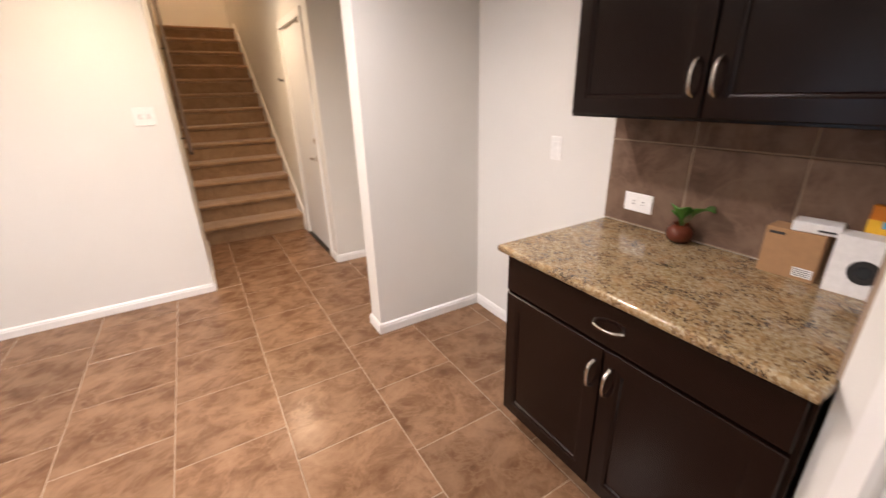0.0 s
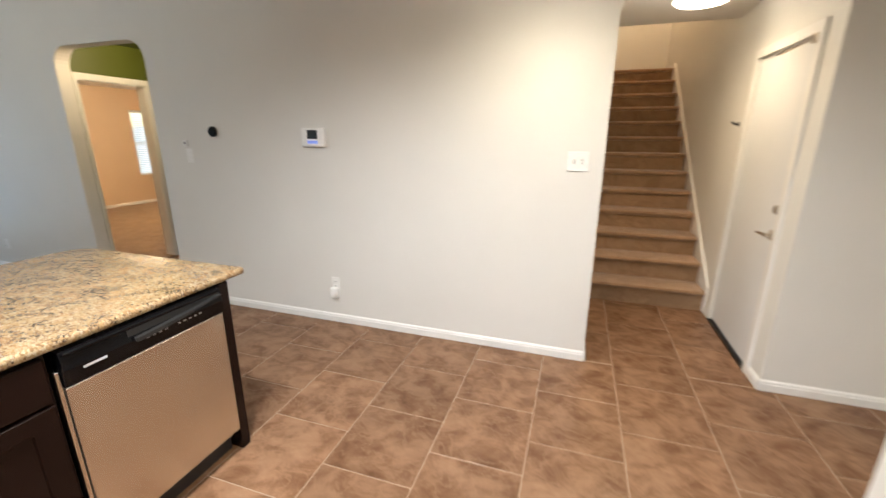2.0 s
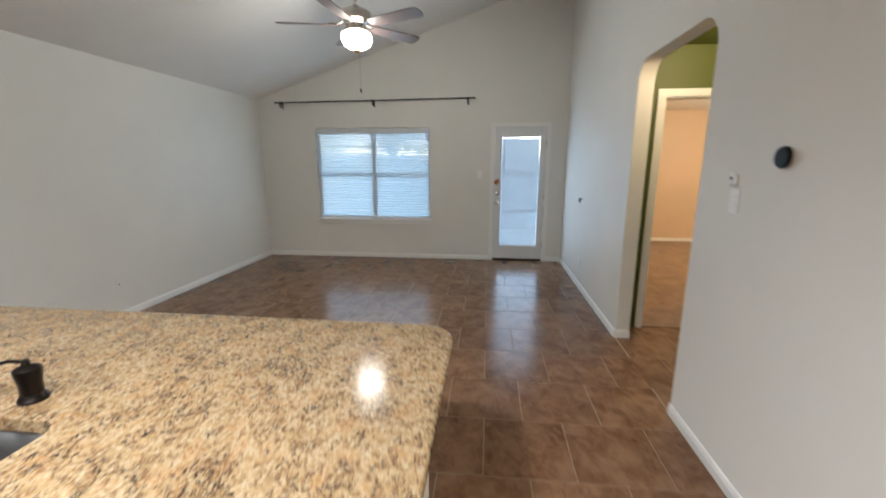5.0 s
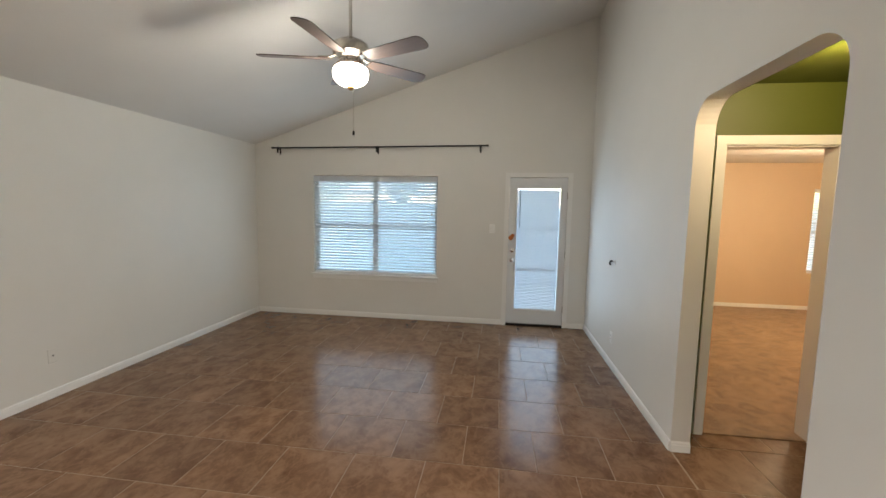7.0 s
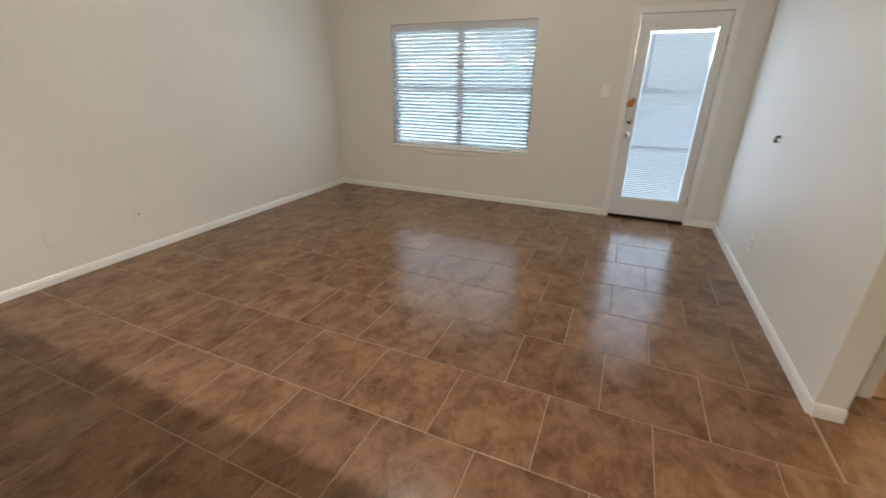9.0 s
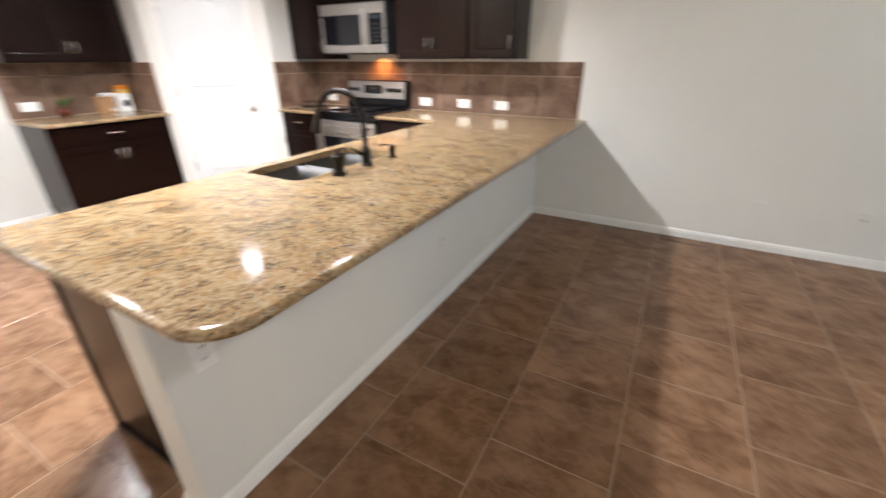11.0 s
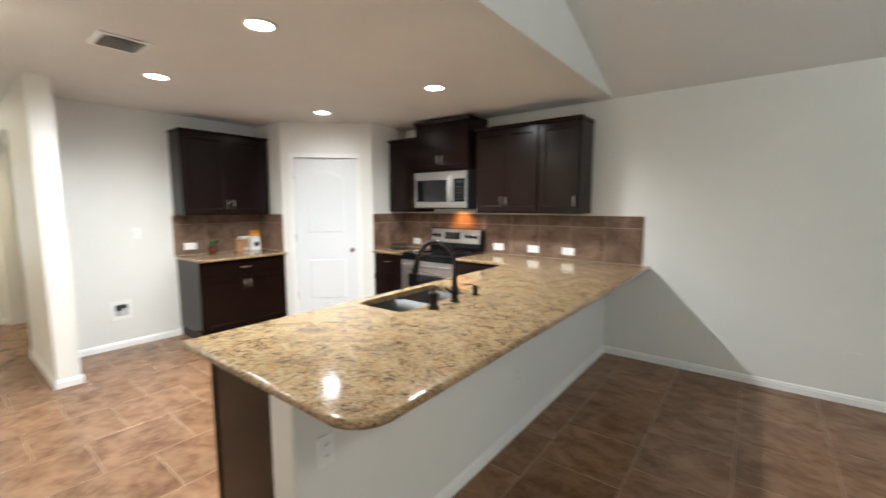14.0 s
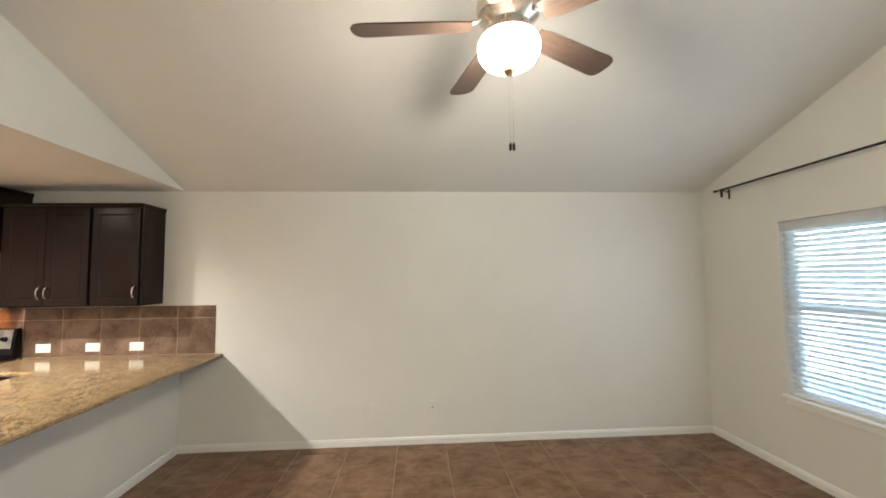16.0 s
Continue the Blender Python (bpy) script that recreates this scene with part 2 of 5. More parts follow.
M_STEELV = steel_mat("brushed_steel_upright", (2.2, 2.2, 0.05), 0.25, (0.73, 0.695, 0.63))
M_SINK = steel_mat("sink_steel", (3, 0.5, 3), 0.6, (0.13, 0.13, 0.127))
M_NICKEL = plain("satin_nickel", (0.68, 0.64, 0.58), 0.25, 1.0)
M_BLACK = plain("black_gloss_plastic", (0.004, 0.004, 0.0045), 0.16)
M_BLACK.node_tree.nodes["Principled BSDF"].inputs["Specular IOR Level"].default_value = 0.25
M_BLACKM = plain("black_satin_plastic", (0.015, 0.015, 0.015), 0.4)
M_BGLASS = plain("black_glass", (0.006, 0.006, 0.008), 0.05)
M_BRONZE = plain("oil_rubbed_bronze", (0.014, 0.011, 0.009), 0.32, 0.7)
M_IRON = plain("black_iron", (0.012, 0.012, 0.012), 0.45, 0.3)
M_PLATE = plain("white_plastic", (0.80, 0.79, 0.76), 0.35)
M_PLUGDARK = plain("dark_slot", (0.02, 0.02, 0.02), 0.6)
M_CARPET = carpet_mat("stair_carpet", (0.30, 0.178, 0.092), (0.40, 0.25, 0.138))
M_CARPETB = carpet_mat("bedroom_carpet", (0.20, 0.11, 0.048), (0.36, 0.215, 0.105))
M_FACE = plain("black_thermostat_face", (0.003, 0.003, 0.003), 0.3)
M_FACE.node_tree.nodes["Principled BSDF"].inputs["Specular IOR Level"].default_value = 0.12
M_GLASS = glass_mat()
M_SLAT = slat_mat("blind_slat", (0.86, 0.87, 0.88), 0.65)
M_SHADE = slat_mat("cream_blind", (0.80, 0.74, 0.62), 0.045)
M_LENS = glow("lit_lens", (1.0, 0.94, 0.85), 2.6)
M_DOME = glow("lit_dome", (1.0, 0.86, 0.66), 2.0)
M_GLOBE = glow("lit_globe", (1.0, 0.90, 0.76), 2.6)
M_BLADE = wood("fan_blade_wood", (0.045, 0.028, 0.022), (0.10, 0.065, 0.05), 0.35, (3, 40, 40))
M_CARD = plain("brown_cardboard", (0.36, 0.20, 0.095), 0.8)
M_BOXW = plain("white_card", (0.78, 0.77, 0.75), 0.5)
M_ORANGE = plain("orange_card", (0.72, 0.22, 0.01), 0.4)
M_YELLOW = plain("yellow_card", (0.75, 0.42, 0.02), 0.4)
M_BLUE = plain("blue_card", (0.1, 0.35, 0.6), 0.4)
M_POT = plain("glazed_red_brown_pot", (0.10, 0.022, 0.010), 0.15)
M_LEAF = plain("green_leaf", (0.05, 0.16, 0.02), 0.4)
M_SCREEN = plain("lcd_screen", (0.02, 0.025, 0.03), 0.2)
M_LCD = glow("lit_blue_key", (0.12, 0.25, 1.0), 0.09)
M_LCD.node_tree.nodes["Principled BSDF"].inputs["Base Color"].default_value = (0.25, 0.33, 0.6, 1)
M_RUST = plain("orange_brown_felt", (0.42, 0.13, 0.025), 0.8)
M_WOODB = plain("light_carved_wood", (0.42, 0.22, 0.09), 0.6)
# weathered grey boards; the blue of sky-lit shade is put into the colour
M_FENCE = wood("weathered_fence_blue_shade", (0.24, 0.28, 0.33), (0.34, 0.385, 0.44), 0.8, (20, 20, 1.5))
M_GRASS = plain("lawn", (0.07, 0.11, 0.03), 0.9, grain=9)
M_FOLIAGE = plain("tree_foliage", (0.12, 0.15, 0.03), 0.6, grain=3)
M_RENDER = plain("pale_house_render", (0.60, 0.56, 0.48), 0.85, grain=5)
M_BARK = plain("bark", (0.12, 0.085, 0.06), 0.9, grain=12)
M_CONC = plain("concrete", (0.38, 0.37, 0.35), 0.9, grain=8)
M_BRASS = plain("aged_brass", (0.45, 0.30, 0.12), 0.35, 1.0)
M_VINYL = plain("white_vinyl", (0.78, 0.78, 0.78), 0.35)


# ---- making meshes ----
def link(name, bm, mat, smooth=None):
    bmesh.ops.recalc_face_normals(bm, faces=bm.faces)
    me = bpy.data.meshes.new(name)
    bm.to_mesh(me)
    bm.free()
    me.materials.append(mat)
    if smooth is not None:
        me.shade_smooth()
        me.set_sharp_from_angle(angle=radians(smooth))
    return new(name, me)


def part(name, bm, mat, parent, label="", smooth=None):
    ob = link(name, bm, mat, smooth)
    ob.parent = parent
    return tagged(ob, label)


def thing(name, m, label, category, group="", kind=""):
    ob = new(name)
    ob.matrix_basis = m
    ob.empty_display_size = 0.1
    return tagged(ob, label, category, group, kind)


def box(lo, hi, bev=0.0, bm=None, seg=1):
    b = bmesh.new()
    lo, hi = [min(a, c) for a, c in zip(lo, hi)], [max(a, c) for a, c in zip(lo, hi)]
    v = [b.verts.new((x, y, z)) for x in (lo[0], hi[0]) for y in (lo[1], hi[1]) for z in (lo[2], hi[2])]
    for f in ((0, 1, 3, 2), (4, 6, 7, 5), (0, 4, 5, 1), (2, 3, 7, 6), (0, 2, 6, 4), (1, 5, 7, 3)):
        b.faces.new([v[k] for k in f])
    if bev:
        bmesh.ops.bevel(b, geom=b.edges[:], offset=bev, segments=seg, affect="EDGES", profile=0.5)
    return join(bm, b)


def join(bm, other):
    if bm is None:
        return other
    me = bpy.data.meshes.new("tmp")
    other.to_mesh(me)
    other.free()
    bm.from_mesh(me)
    bpy.data.meshes.remove(me)
    return bm


def prism(pts, lo, hi, axis="z", bm=None, bev=0.0):
    """A flat outline drawn out along an axis; pts are in the two other axes, in order."""
    b = bmesh.new()
    put = {"z": lambda p, d: (p[0], p[1], d), "y": lambda p, d: (p[0], d, p[1]), "x": lambda p, d: (d, p[0], p[1])}[axis]
    a = [b.verts.new(put(p, lo)) for p in pts]
    c = [b.verts.new(put(p, hi)) for p in pts]
    ends = [b.faces.new(a), b.faces.new(c)]
    k = len(pts)
    for i in range(k):
        b.faces.new((a[i], a[(i + 1) % k], c[(i + 1) % k], c[i]))
    bmesh.ops.recalc_face_normals(b, faces=b.faces)
    if bev:
        edges = [e for f in ends for e in f.edges]
        bmesh.ops.bevel(b, geom=edges, offset=bev, segments=3, affect="EDGES", profile=0.5)
    bmesh.ops.triangulate(b, faces=[f for f in b.faces if len(f.verts) > 4])
    return join(bm, b)


def lathe(profile, at=(0, 0, 0), seg=24, bm=None, axis="z"):
    """Turned shape: profile of (radius, height)."""
    b = bmesh.new()
    turn = {"z": lambda x, y, z: (x, y, z), "x": lambda x, y, z: (z, x, y), "y": lambda x, y, z: (x, z, y)}[axis]
    rings = []
    for r, h in profile:
        rings.append([b.verts.new(Vector(at) + Vector(turn(r * math.cos(2 * math.pi * k / seg), r * math.sin(2 * math.pi * k / seg), h))) for k in range(seg)])
    for p, q in zip(rings, rings[1:]):
        for k in range(seg):
            b.faces.new((p[k], p[(k + 1) % seg], q[(k + 1) % seg], q[k]))
    for ring in (rings[0], rings[-1]):
        b.faces.new(ring)
    bmesh.ops.remove_doubles(b, verts=b.verts, dist=1e-5)
    return join(bm, b)


def tube(pts, r, seg=10, bm=None, ends=True):
    """A round bar along points; r is a radius or one for each point."""
    b = bmesh.new()
    pts = [Vector(p) for p in pts]
    rs = r if isinstance(r, (list, tuple)) else [r] * len(pts)
    rings, ref = [], None
    for i, p in enumerate(pts):
        d = (pts[min(i + 1, len(pts) - 1)] - pts[max(i - 1, 0)]).normalized()
        if ref is None:
            ref = Vector((0, 0, 1)) if abs(d.z) < 0.9 else Vector((1, 0, 0))
        u = (ref - d * ref.dot(d)).normalized()
        w = d.cross(u)
        ref = u
        rings.append([b.verts.new(p + rs[i] * (u * math.cos(2 * math.pi * k / seg) + w * math.sin(2 * math.pi * k / seg))) for k in range(seg)])
    for p, q in zip(rings, rings[1:]):
        for k in range(seg):
            b.faces.new((p[k], p[(k + 1) % seg], q[(k + 1) % seg], q[k]))
    if ends:
        b.faces.new(rings[0])
        b.faces.new(rings[-1])
    return join(bm, b)


def arc(cx, cy, r, a0, a1, n=8):
    return [(cx + r * math.cos(radians(a0 + (a1 - a0) * k / n)), cy + r * math.sin(radians(a0 + (a1 - a0) * k / n))) for k in range(n + 1)]


def structure(name, bm, mat, label, category, smooth=None):
    return tagged(link(name, bm, mat, smooth), label, category, "", "structure")


# ---- the plan ----
YL, YR, XW, XN, XF = 3.735, -0.982, -7.347, 1.868, 4.087
XS0, XS1 = 0.212, 1.240
XP0, XP1 = -2.125, -1.995
ZC, SLOPE = 2.461, 0.3333
T = 0.12
PA, PB = Vector((1.31, 0.40, 0)), Vector((0.54, -0.365, 0))
TOP = 2.62


def vault(y):
    return ZC + SLOPE * (y - YR)


# long wall with the two arches
A0, A1, AZ, AR = -4.545, -3.425, 2.265, 0.17
S0, S1, SZ, SR = XS0, XS1, 2.31, 0.17
outline = [(XW - T, 0)] + [(A0, 0)] + arc(A0 + AR, AZ - AR, AR, 180, 90) + arc(A1 - AR, AZ - AR, AR, 90, 0) + [(A1, 0), (S0, 0)]
outline += arc(S0 + SR, SZ - SR, SR, 180, 90) + arc(S1 - SR, SZ - SR, SR, 90, 0) + [(S1, 0), (XF, 0), (XF, TOP), (XP0 + T, TOP), (XP0 + T, vault(YL) + 0.2), (XW - T, vault(YL) + 0.2)]
structure("wall_north", prism(outline, YL, YL + T, "y"), M_WALL, "long greige painted wall with two round-cornered arches", "wall")
# window wall
WY0, WY1, WZ0, WZ1 = -0.10, 1.704, 0.622, 2.024
DY0, DY1, DZ = 2.685, 3.440, 2.02
bm = prism([(YR - T, 0), (WY0, 0), (WY0, vault(WY0) + 0.2), (YR - T, vault(YR - T) + 0.2)], XW - T, XW, "x")
prism([(WY0, 0), (WY1, 0), (WY1, WZ0), (WY0, WZ0)], XW - T, XW, "x", bm)
prism([(WY0, WZ1), (WY1, WZ1), (WY1, vault(WY1) + 0.2), (WY0, vault(WY0) + 0.2)], XW - T, XW, "x", bm)
prism([(WY1, 0), (DY0, 0), (DY0, DZ), (DY1, DZ), (DY1, 0), (YL, 0), (YL, vault(YL) + 0.2), (WY1, vault(WY1) + 0.2)], XW - T, XW, "x", bm)
structure("wall_west", bm, M_WALL, "greige gable wall with a window and a patio door", "wall")
# range wall
structure("wall_south", box((XW, YR - T, 0), (PB.x + 2.0, YR, TOP)), M_WALL, "long greige painted wall behind the range", "wall")
# gable over the kitchen's edge
structure("wall_gable", prism([(YR, ZC + 0.1), (YR, ZC), (YL, ZC), (YL, vault(YL) + 0.1)], XP0, XP0 + T, "x"), M_WALL, "greige triangular wall above the kitchen's edge", "wall")
# kitchen east, nook and pier
structure("wall_nook", box((XN, PA.y - T, 0), (XN + T, 2.403, TOP)), M_WALL, "painted wall behind the coffee counter", "wall")
structure("wall_pantry_side_1", box((PA.x, PA.y - T, 0), (XN, PA.y, TOP)), M_WALL, "short painted wall beside the pantry", "wall")
structure("wall_pantry_side_2", box((PB.x, YR, 0), (PB.x + T, PB.y, TOP)), M_WALL, "short painted wall beside the pantry", "wall")
HX0, HX1 = 2.30, 3.95
P0, P1, PZ, PR = HX0, HX1, 2.20, 0.15
outline = [(1.100, 0), (P0, 0)] + arc(P0 + PR, PZ - PR, PR, 180, 90) + arc(P1 - PR, PZ - PR, PR, 90, 0) + [(P1, 0), (XF, 0), (XF, TOP), (1.100, TOP)]
structure("wall_hall", prism(outline, 2.403, 2.552, "y"), M_WALL, "painted hall wall ending in a pier, with an arched opening", "wall")
# front wall with the door's opening
FY0, FY1, FZ = 2.675, 3.600, 2.08
structure("wall_east", prism([(0.6, 0), (FY0, 0), (FY0, FZ), (FY1, FZ), (FY1, 0), (YL + T, 0), (YL + T, TOP), (0.6, TOP)], XF, XF + T, "x"), M_WALL, "painted front wall with the entry door", "wall")
structure("wall_side_room", box((XN + T, 0.6, 0), (XF, 0.72, TOP)), M_WALL, "plain wall of the side room", "wall")
# stair hall
SD0, SD1, SDZ = 3.955, 4.765, 2.045
STY = 8.75
structure("wall_stair_east", prism([(YL + T, 0), (SD0, 0), (SD0, SDZ), (SD1, SDZ), (SD1, 0), (STY, 0), (STY, 5.0), (YL + T, 5.0)], XS1, XS1 + T, "x"), M_WALL, "painted stair wall with a white door", "wall")
structure("wall_stair_west", box((XS0 - T, YL + T, 0), (XS0, STY, 5.0)), M_WALL, "painted stair wall", "wall")
structure("wall_stair_end", box((XS0 - T, STY, 0), (XS1 + T, STY + T, 5.0)), M_WALL, "painted wall at the head of the stairs", "wall")
structure("wall_stair_header", box((XS0, 5.30, ZC), (XS1, 5.42, 5.0)), M_WALL, "painted wall above the stair hall", "wall")
structure("wall_garage", box((XS1 + T + 1.0, YL + T, 0), (XS1 + T + 1.1, 5.6, TOP)), M_WALL, "plain wall behind the side door", "wall")
# vestibule and bedroom
VX = -4.81
BD0, BD1, BDZ = 4.045, 4.745, 2.045
VY1 = 4.98
structure("wall_vestibule_west", prism([(YL + T, 0), (BD0, 0), (BD0, BDZ), (BD1, BDZ), (BD1, 0), (9.0, 0), (9.0, TOP), (YL + T, TOP)], VX - T, VX - 0.002, "x"), M_TAN, "painted wall with the bedroom doorway", "wall")
structure("wall_vestibule_green", prism([(YL + T, 0), (BD0, 0), (BD0, BDZ), (BD1, BDZ), (BD1, 0), (VY1, 0), (VY1, TOP), (YL + T, TOP)], VX - 0.002, VX + 0.004, "x"), M_GREENWALL, "olive green painted wall round the bedroom door", "wall")
structure("wall_vestibule_north", box((VX + 0.004, VY1, 0), (-3.0, VY1 + T, TOP)), M_GREENWALL, "olive green painted wall of the vestibule", "wall")
structure("wall_vestibule_east", box((-3.12, YL + T, 0), (-3.0, VY1, TOP)), M_GREENWALL, "olive green painted wall of the vestibule", "wall")
structure("wall_vestibule_south", prism([(VX + 0.004, 0), (A0, 0)] + arc(A0 + AR, AZ - AR, AR, 180, 90) + arc(A1 - AR, AZ - AR, AR, 90, 0) + [(A1, 0), (-3.12, 0), (-3.12, TOP), (VX + 0.004, TOP)], YL + T, YL + T + 0.004, "y"), M_GREENWALL, "olive green painted back of the arch", "wall")
BX, BYW0, BYW1, BWZ0, BWZ1 = -9.25, 7.66, 8.60, 0.62, 2.02
bm = box((BX - T, YL, 0), (BX, BYW0, TOP))
box((BX - T, BYW1, 0), (BX, 9.0, TOP), 0, bm)
box((BX - T, BYW0, 0), (BX, BYW1, BWZ0), 0, bm)
box((BX - T, BYW0, BWZ1), (BX, BYW1, TOP), 0, bm)
structure("wall_bedroom_west", bm, M_TAN, "tan painted bedroom wall with a window", "wall")
structure("wall_bedroom_north", box((BX, 9.0, 0), (VX, 9.12, TOP)), M_TAN, "tan painted bedroom wall", "wall")
structure("wall_bedroom_south", box((BX, YL + T, 0), (VX - T, YL + T + 0.006, TOP)), M_TAN, "tan painted bedroom wall", "wall")

# ceilings
structure("ceiling_kitchen", box((XP0 + T, YR, ZC), (XF, YL, ZC + 0.1)), M_CEIL, "flat white textured ceiling", "ceiling")
structure("ceiling_living", prism([(YR - T, vault(YR - T)), (YL + T, vault(YL + T)), (YL + T, vault(YL + T) + 0.1), (YR - T, vault(YR - T) + 0.1)], XW - T, XP0, "x"), M_CEIL, "sloping white vaulted ceiling", "ceiling")
structure("ceiling_stair_hall", box((XS0, YL + T, ZC), (XS1, 5.30, ZC + 0.1)), M_CEIL, "flat white ceiling", "ceiling")
structure("ceiling_stairs", box((XS0 - T, 5.3, 5.0), (XS1 + T, STY + T, 5.1)), M_CEIL, "white ceiling above the stairs", "ceiling")
structure("ceiling_vestibule", box((VX, YL + T, 2.44), (-3.0, VY1, 2.54)), M_GREENWALL, "olive green painted ceiling", "ceiling")
structure("ceiling_bedroom", box((BX, YL + T, 2.44), (VX - T, 9.0, 2.54)), M_CEIL, "white bedroom ceiling", "ceiling")
structure("ceiling_garage", box((XS1 + T, YL + T, 2.44), (XS1 + T + 1.1, 5.6, 2.54)), M_CEIL, "plain ceiling", "ceiling")

# floors
floor = structure("floor", box((XW, YR, -0.12), (XF, YL, -0.0016)), M_GROUT, "sand-coloured grout under brown stone-look tiles", "floor")
floor_b = structure("floor_stair_hall", box((XS0, YL, -0.12), (XS1, 5.2, -0.0016)), M_GROUT, "grouted floor at the foot of the stairs", "floor")
floor_c = structure("floor_vestibule", box((VX, YL, -0.12), (-3.12, VY1, -0.0016)), M_GROUT, "grouted vestibule floor", "floor")
structure("floor_side_room", box((XN + T, 0.72, -0.12), (XF, 2.39, -0.004)), M_GROUT, "plain floor", "floor")
structure("floor_bedroom", box((BX, YL + T, -0.12), (VX, 9.0, 0.008)), M_CARPETB, "tan bedroom carpet", "carpet")

# base boards
BASE_PROFILE = [(0, 0), (0.013, 0), (0.013, 0.046), (0.010, 0.052), (0.010, 0.060), (0.004, 0.070), (0, 0.070)]


def baseboard(p, q, side):
    """From p to q along a wall; side is +1 where the room lies to the left of the way."""
    p, q = Vector((*p, 0)), Vector((*q, 0))
    d = (q - p).normalized()
    nrm = Vector((-d.y, d.x, 0)) * side
    b = bmesh.new()
    rings = [[b.verts.new(e + nrm * (u + 0.0005) + Vector((0, 0, v))) for u, v in BASE_PROFILE] for e in (p, q)]
    k = len(BASE_PROFILE)
    for i in range(k):
        b.faces.new((rings[0][i], rings[0][(i + 1) % k], rings[1][(i + 1) % k], rings[1][i]))
    b.faces.new(rings[0])
    b.faces.new(rings[1])
    return structure("baseboard", b, M_TRIM, "white painted baseboard along the wall", "baseboard")


for p, q, s in [((A1, YL), (S0, YL), -1), ((XW, YL), (A0, YL), -1), ((A0, YL), (A0, YL + T), -1), ((A1, YL), (A1, YL + T), 1),
                ((S0, YL), (S0, YL + T), -1), ((XW, YR), (XW, 2.62), -1), ((XW, 3.505), (XW, YL), -1), ((XW, YR), (XP0, YR), 1),
                ((XP0, YR), (XP0, 2.433), 1), ((XP0 - 0.013, 2.433), (XP1, 2.433), 1), ((1.088, 2.403), (XN, 2.403), -1), ((XN, 1.39), (XN, 2.403), 1),
                ((1.100, 2.390), (1.100, 2.565), 1), ((1.088, 2.552), (HX0, 2.552), 1), ((HX1, 2.552), (XF, 2.552), 1), ((S1, YL), (XF, YL), -1),
                ((XF, 3.665), (XF, YL), 1), ((XF, 2.552), (XF, 2.61), 1), ((XS1, YL - 0.013), (XS1, 3.89), 1), ((XS1, 4.83), (XS1, 4.95), 1), ((XS0, YL + T), (XS0, 4.95), -1),
                ((BX, YL + T + 0.01), (BX, 9.0), -1), ((VX, 4.80), (VX, VY1), -1), ((VX, VY1), (-3.12, VY1), -1), ((XN + T, 0.72), (XF, 0.72), 1)]:
    baseboard(p, q, s)


def casing(name, m, w, h, label, width=0.06, depth=0.016):
    """Door trim round an opening w wide from local x = 0, standing proud towards local -y."""
    prof = [(0, 0), (width, 0), (width, h + width), (-w - width, h + width), (-w - width, 0), (-w, 0), (-w, h), (0, h)]
    pts = [(-x, z) for x, z in prof]
    ob = link(name, prism(pts, -depth, 0, "y"), M_TRIM)
    ob.matrix_basis = m
    return tagged(ob, label, "door trim", "", "structure")


# matrices that put local x along a wall and local -y into the room
def on_west(y, z=0.0):   # wall x = XW, seen from +x ; local x runs to +y
    return pose(XW, y, z, 0, 0, 90)


def on_north(x, z=0.0, y=None):   # wall y = YL, seen from -y ; local x runs to +x
    return pose(x, YL if y is None else y, z)


def on_south(x, z=0.0):   # wall y = YR, seen from +y ; local x runs to -x
    return pose(x, YR, z, 0, 0, 180)


def on_east(x, y, z=0.0):   # a wall seen from -x ; local x runs to -y
    return pose(x, y, z, 0, 0, -90)


casing("trim_patio_door", on_west(DY0), DY1 - DY0, DZ, "white painted trim round the patio door")
casing("trim_front_door", on_east(XF, FY1), FY1 - FY0, FZ, "white painted trim round the front door")
casing("trim_side_door", on_east(XS1, SD1), SD1 - SD0, SDZ, "white painted trim round the side door")
casing("trim_bedroom_door", pose(VX + 0.004, BD0, 0, 0, 0, 90), BD1 - BD0, BDZ, "white painted trim round the bedroom doorway")
# linings of the door openings
for nm, lo, hi in [("trim", (VX - T, BD0 - 0.002, 0), (VX + 0.004, BD0 + 0.012, BDZ)), ("trim", (VX - T, BD1 - 0.012, 0), (VX + 0.004, BD1 + 0.002, BDZ)), ("trim", (VX - T, BD0, BDZ - 0.012), (VX + 0.004, BD1, BDZ + 0.002))]:
    structure(nm, box(lo, hi), M_TRIM, "white painted lining of the bedroom doorway", "door trim")

# pantry wall across the corner
DVEC = (PB - PA).normalized()
PLEN = (PB - PA).length
PANG = math.degrees(math.atan2(DVEC.y, DVEC.x))
PM = pose(PA.x, PA.y, 0, 0, 0, PANG)
K0, K1, KZ = 0.148, 0.892, 2.042
pw = link("wall_pantry", prism([(0, 0), (K0, 0), (K0, KZ), (K1, KZ), (K1, 0), (PLEN, 0), (PLEN, TOP), (0, TOP)], 0, 0.11, "y"), M_WALL)
pw.matrix_basis = PM
tagged(pw, "angled painted wall with the pantry door", "wall", "", "structure")
casing("trim_pantry_door", PM @ pose(K0, 0, 0), K1 - K0, KZ, "white painted trim round the pantry door", 0.055)


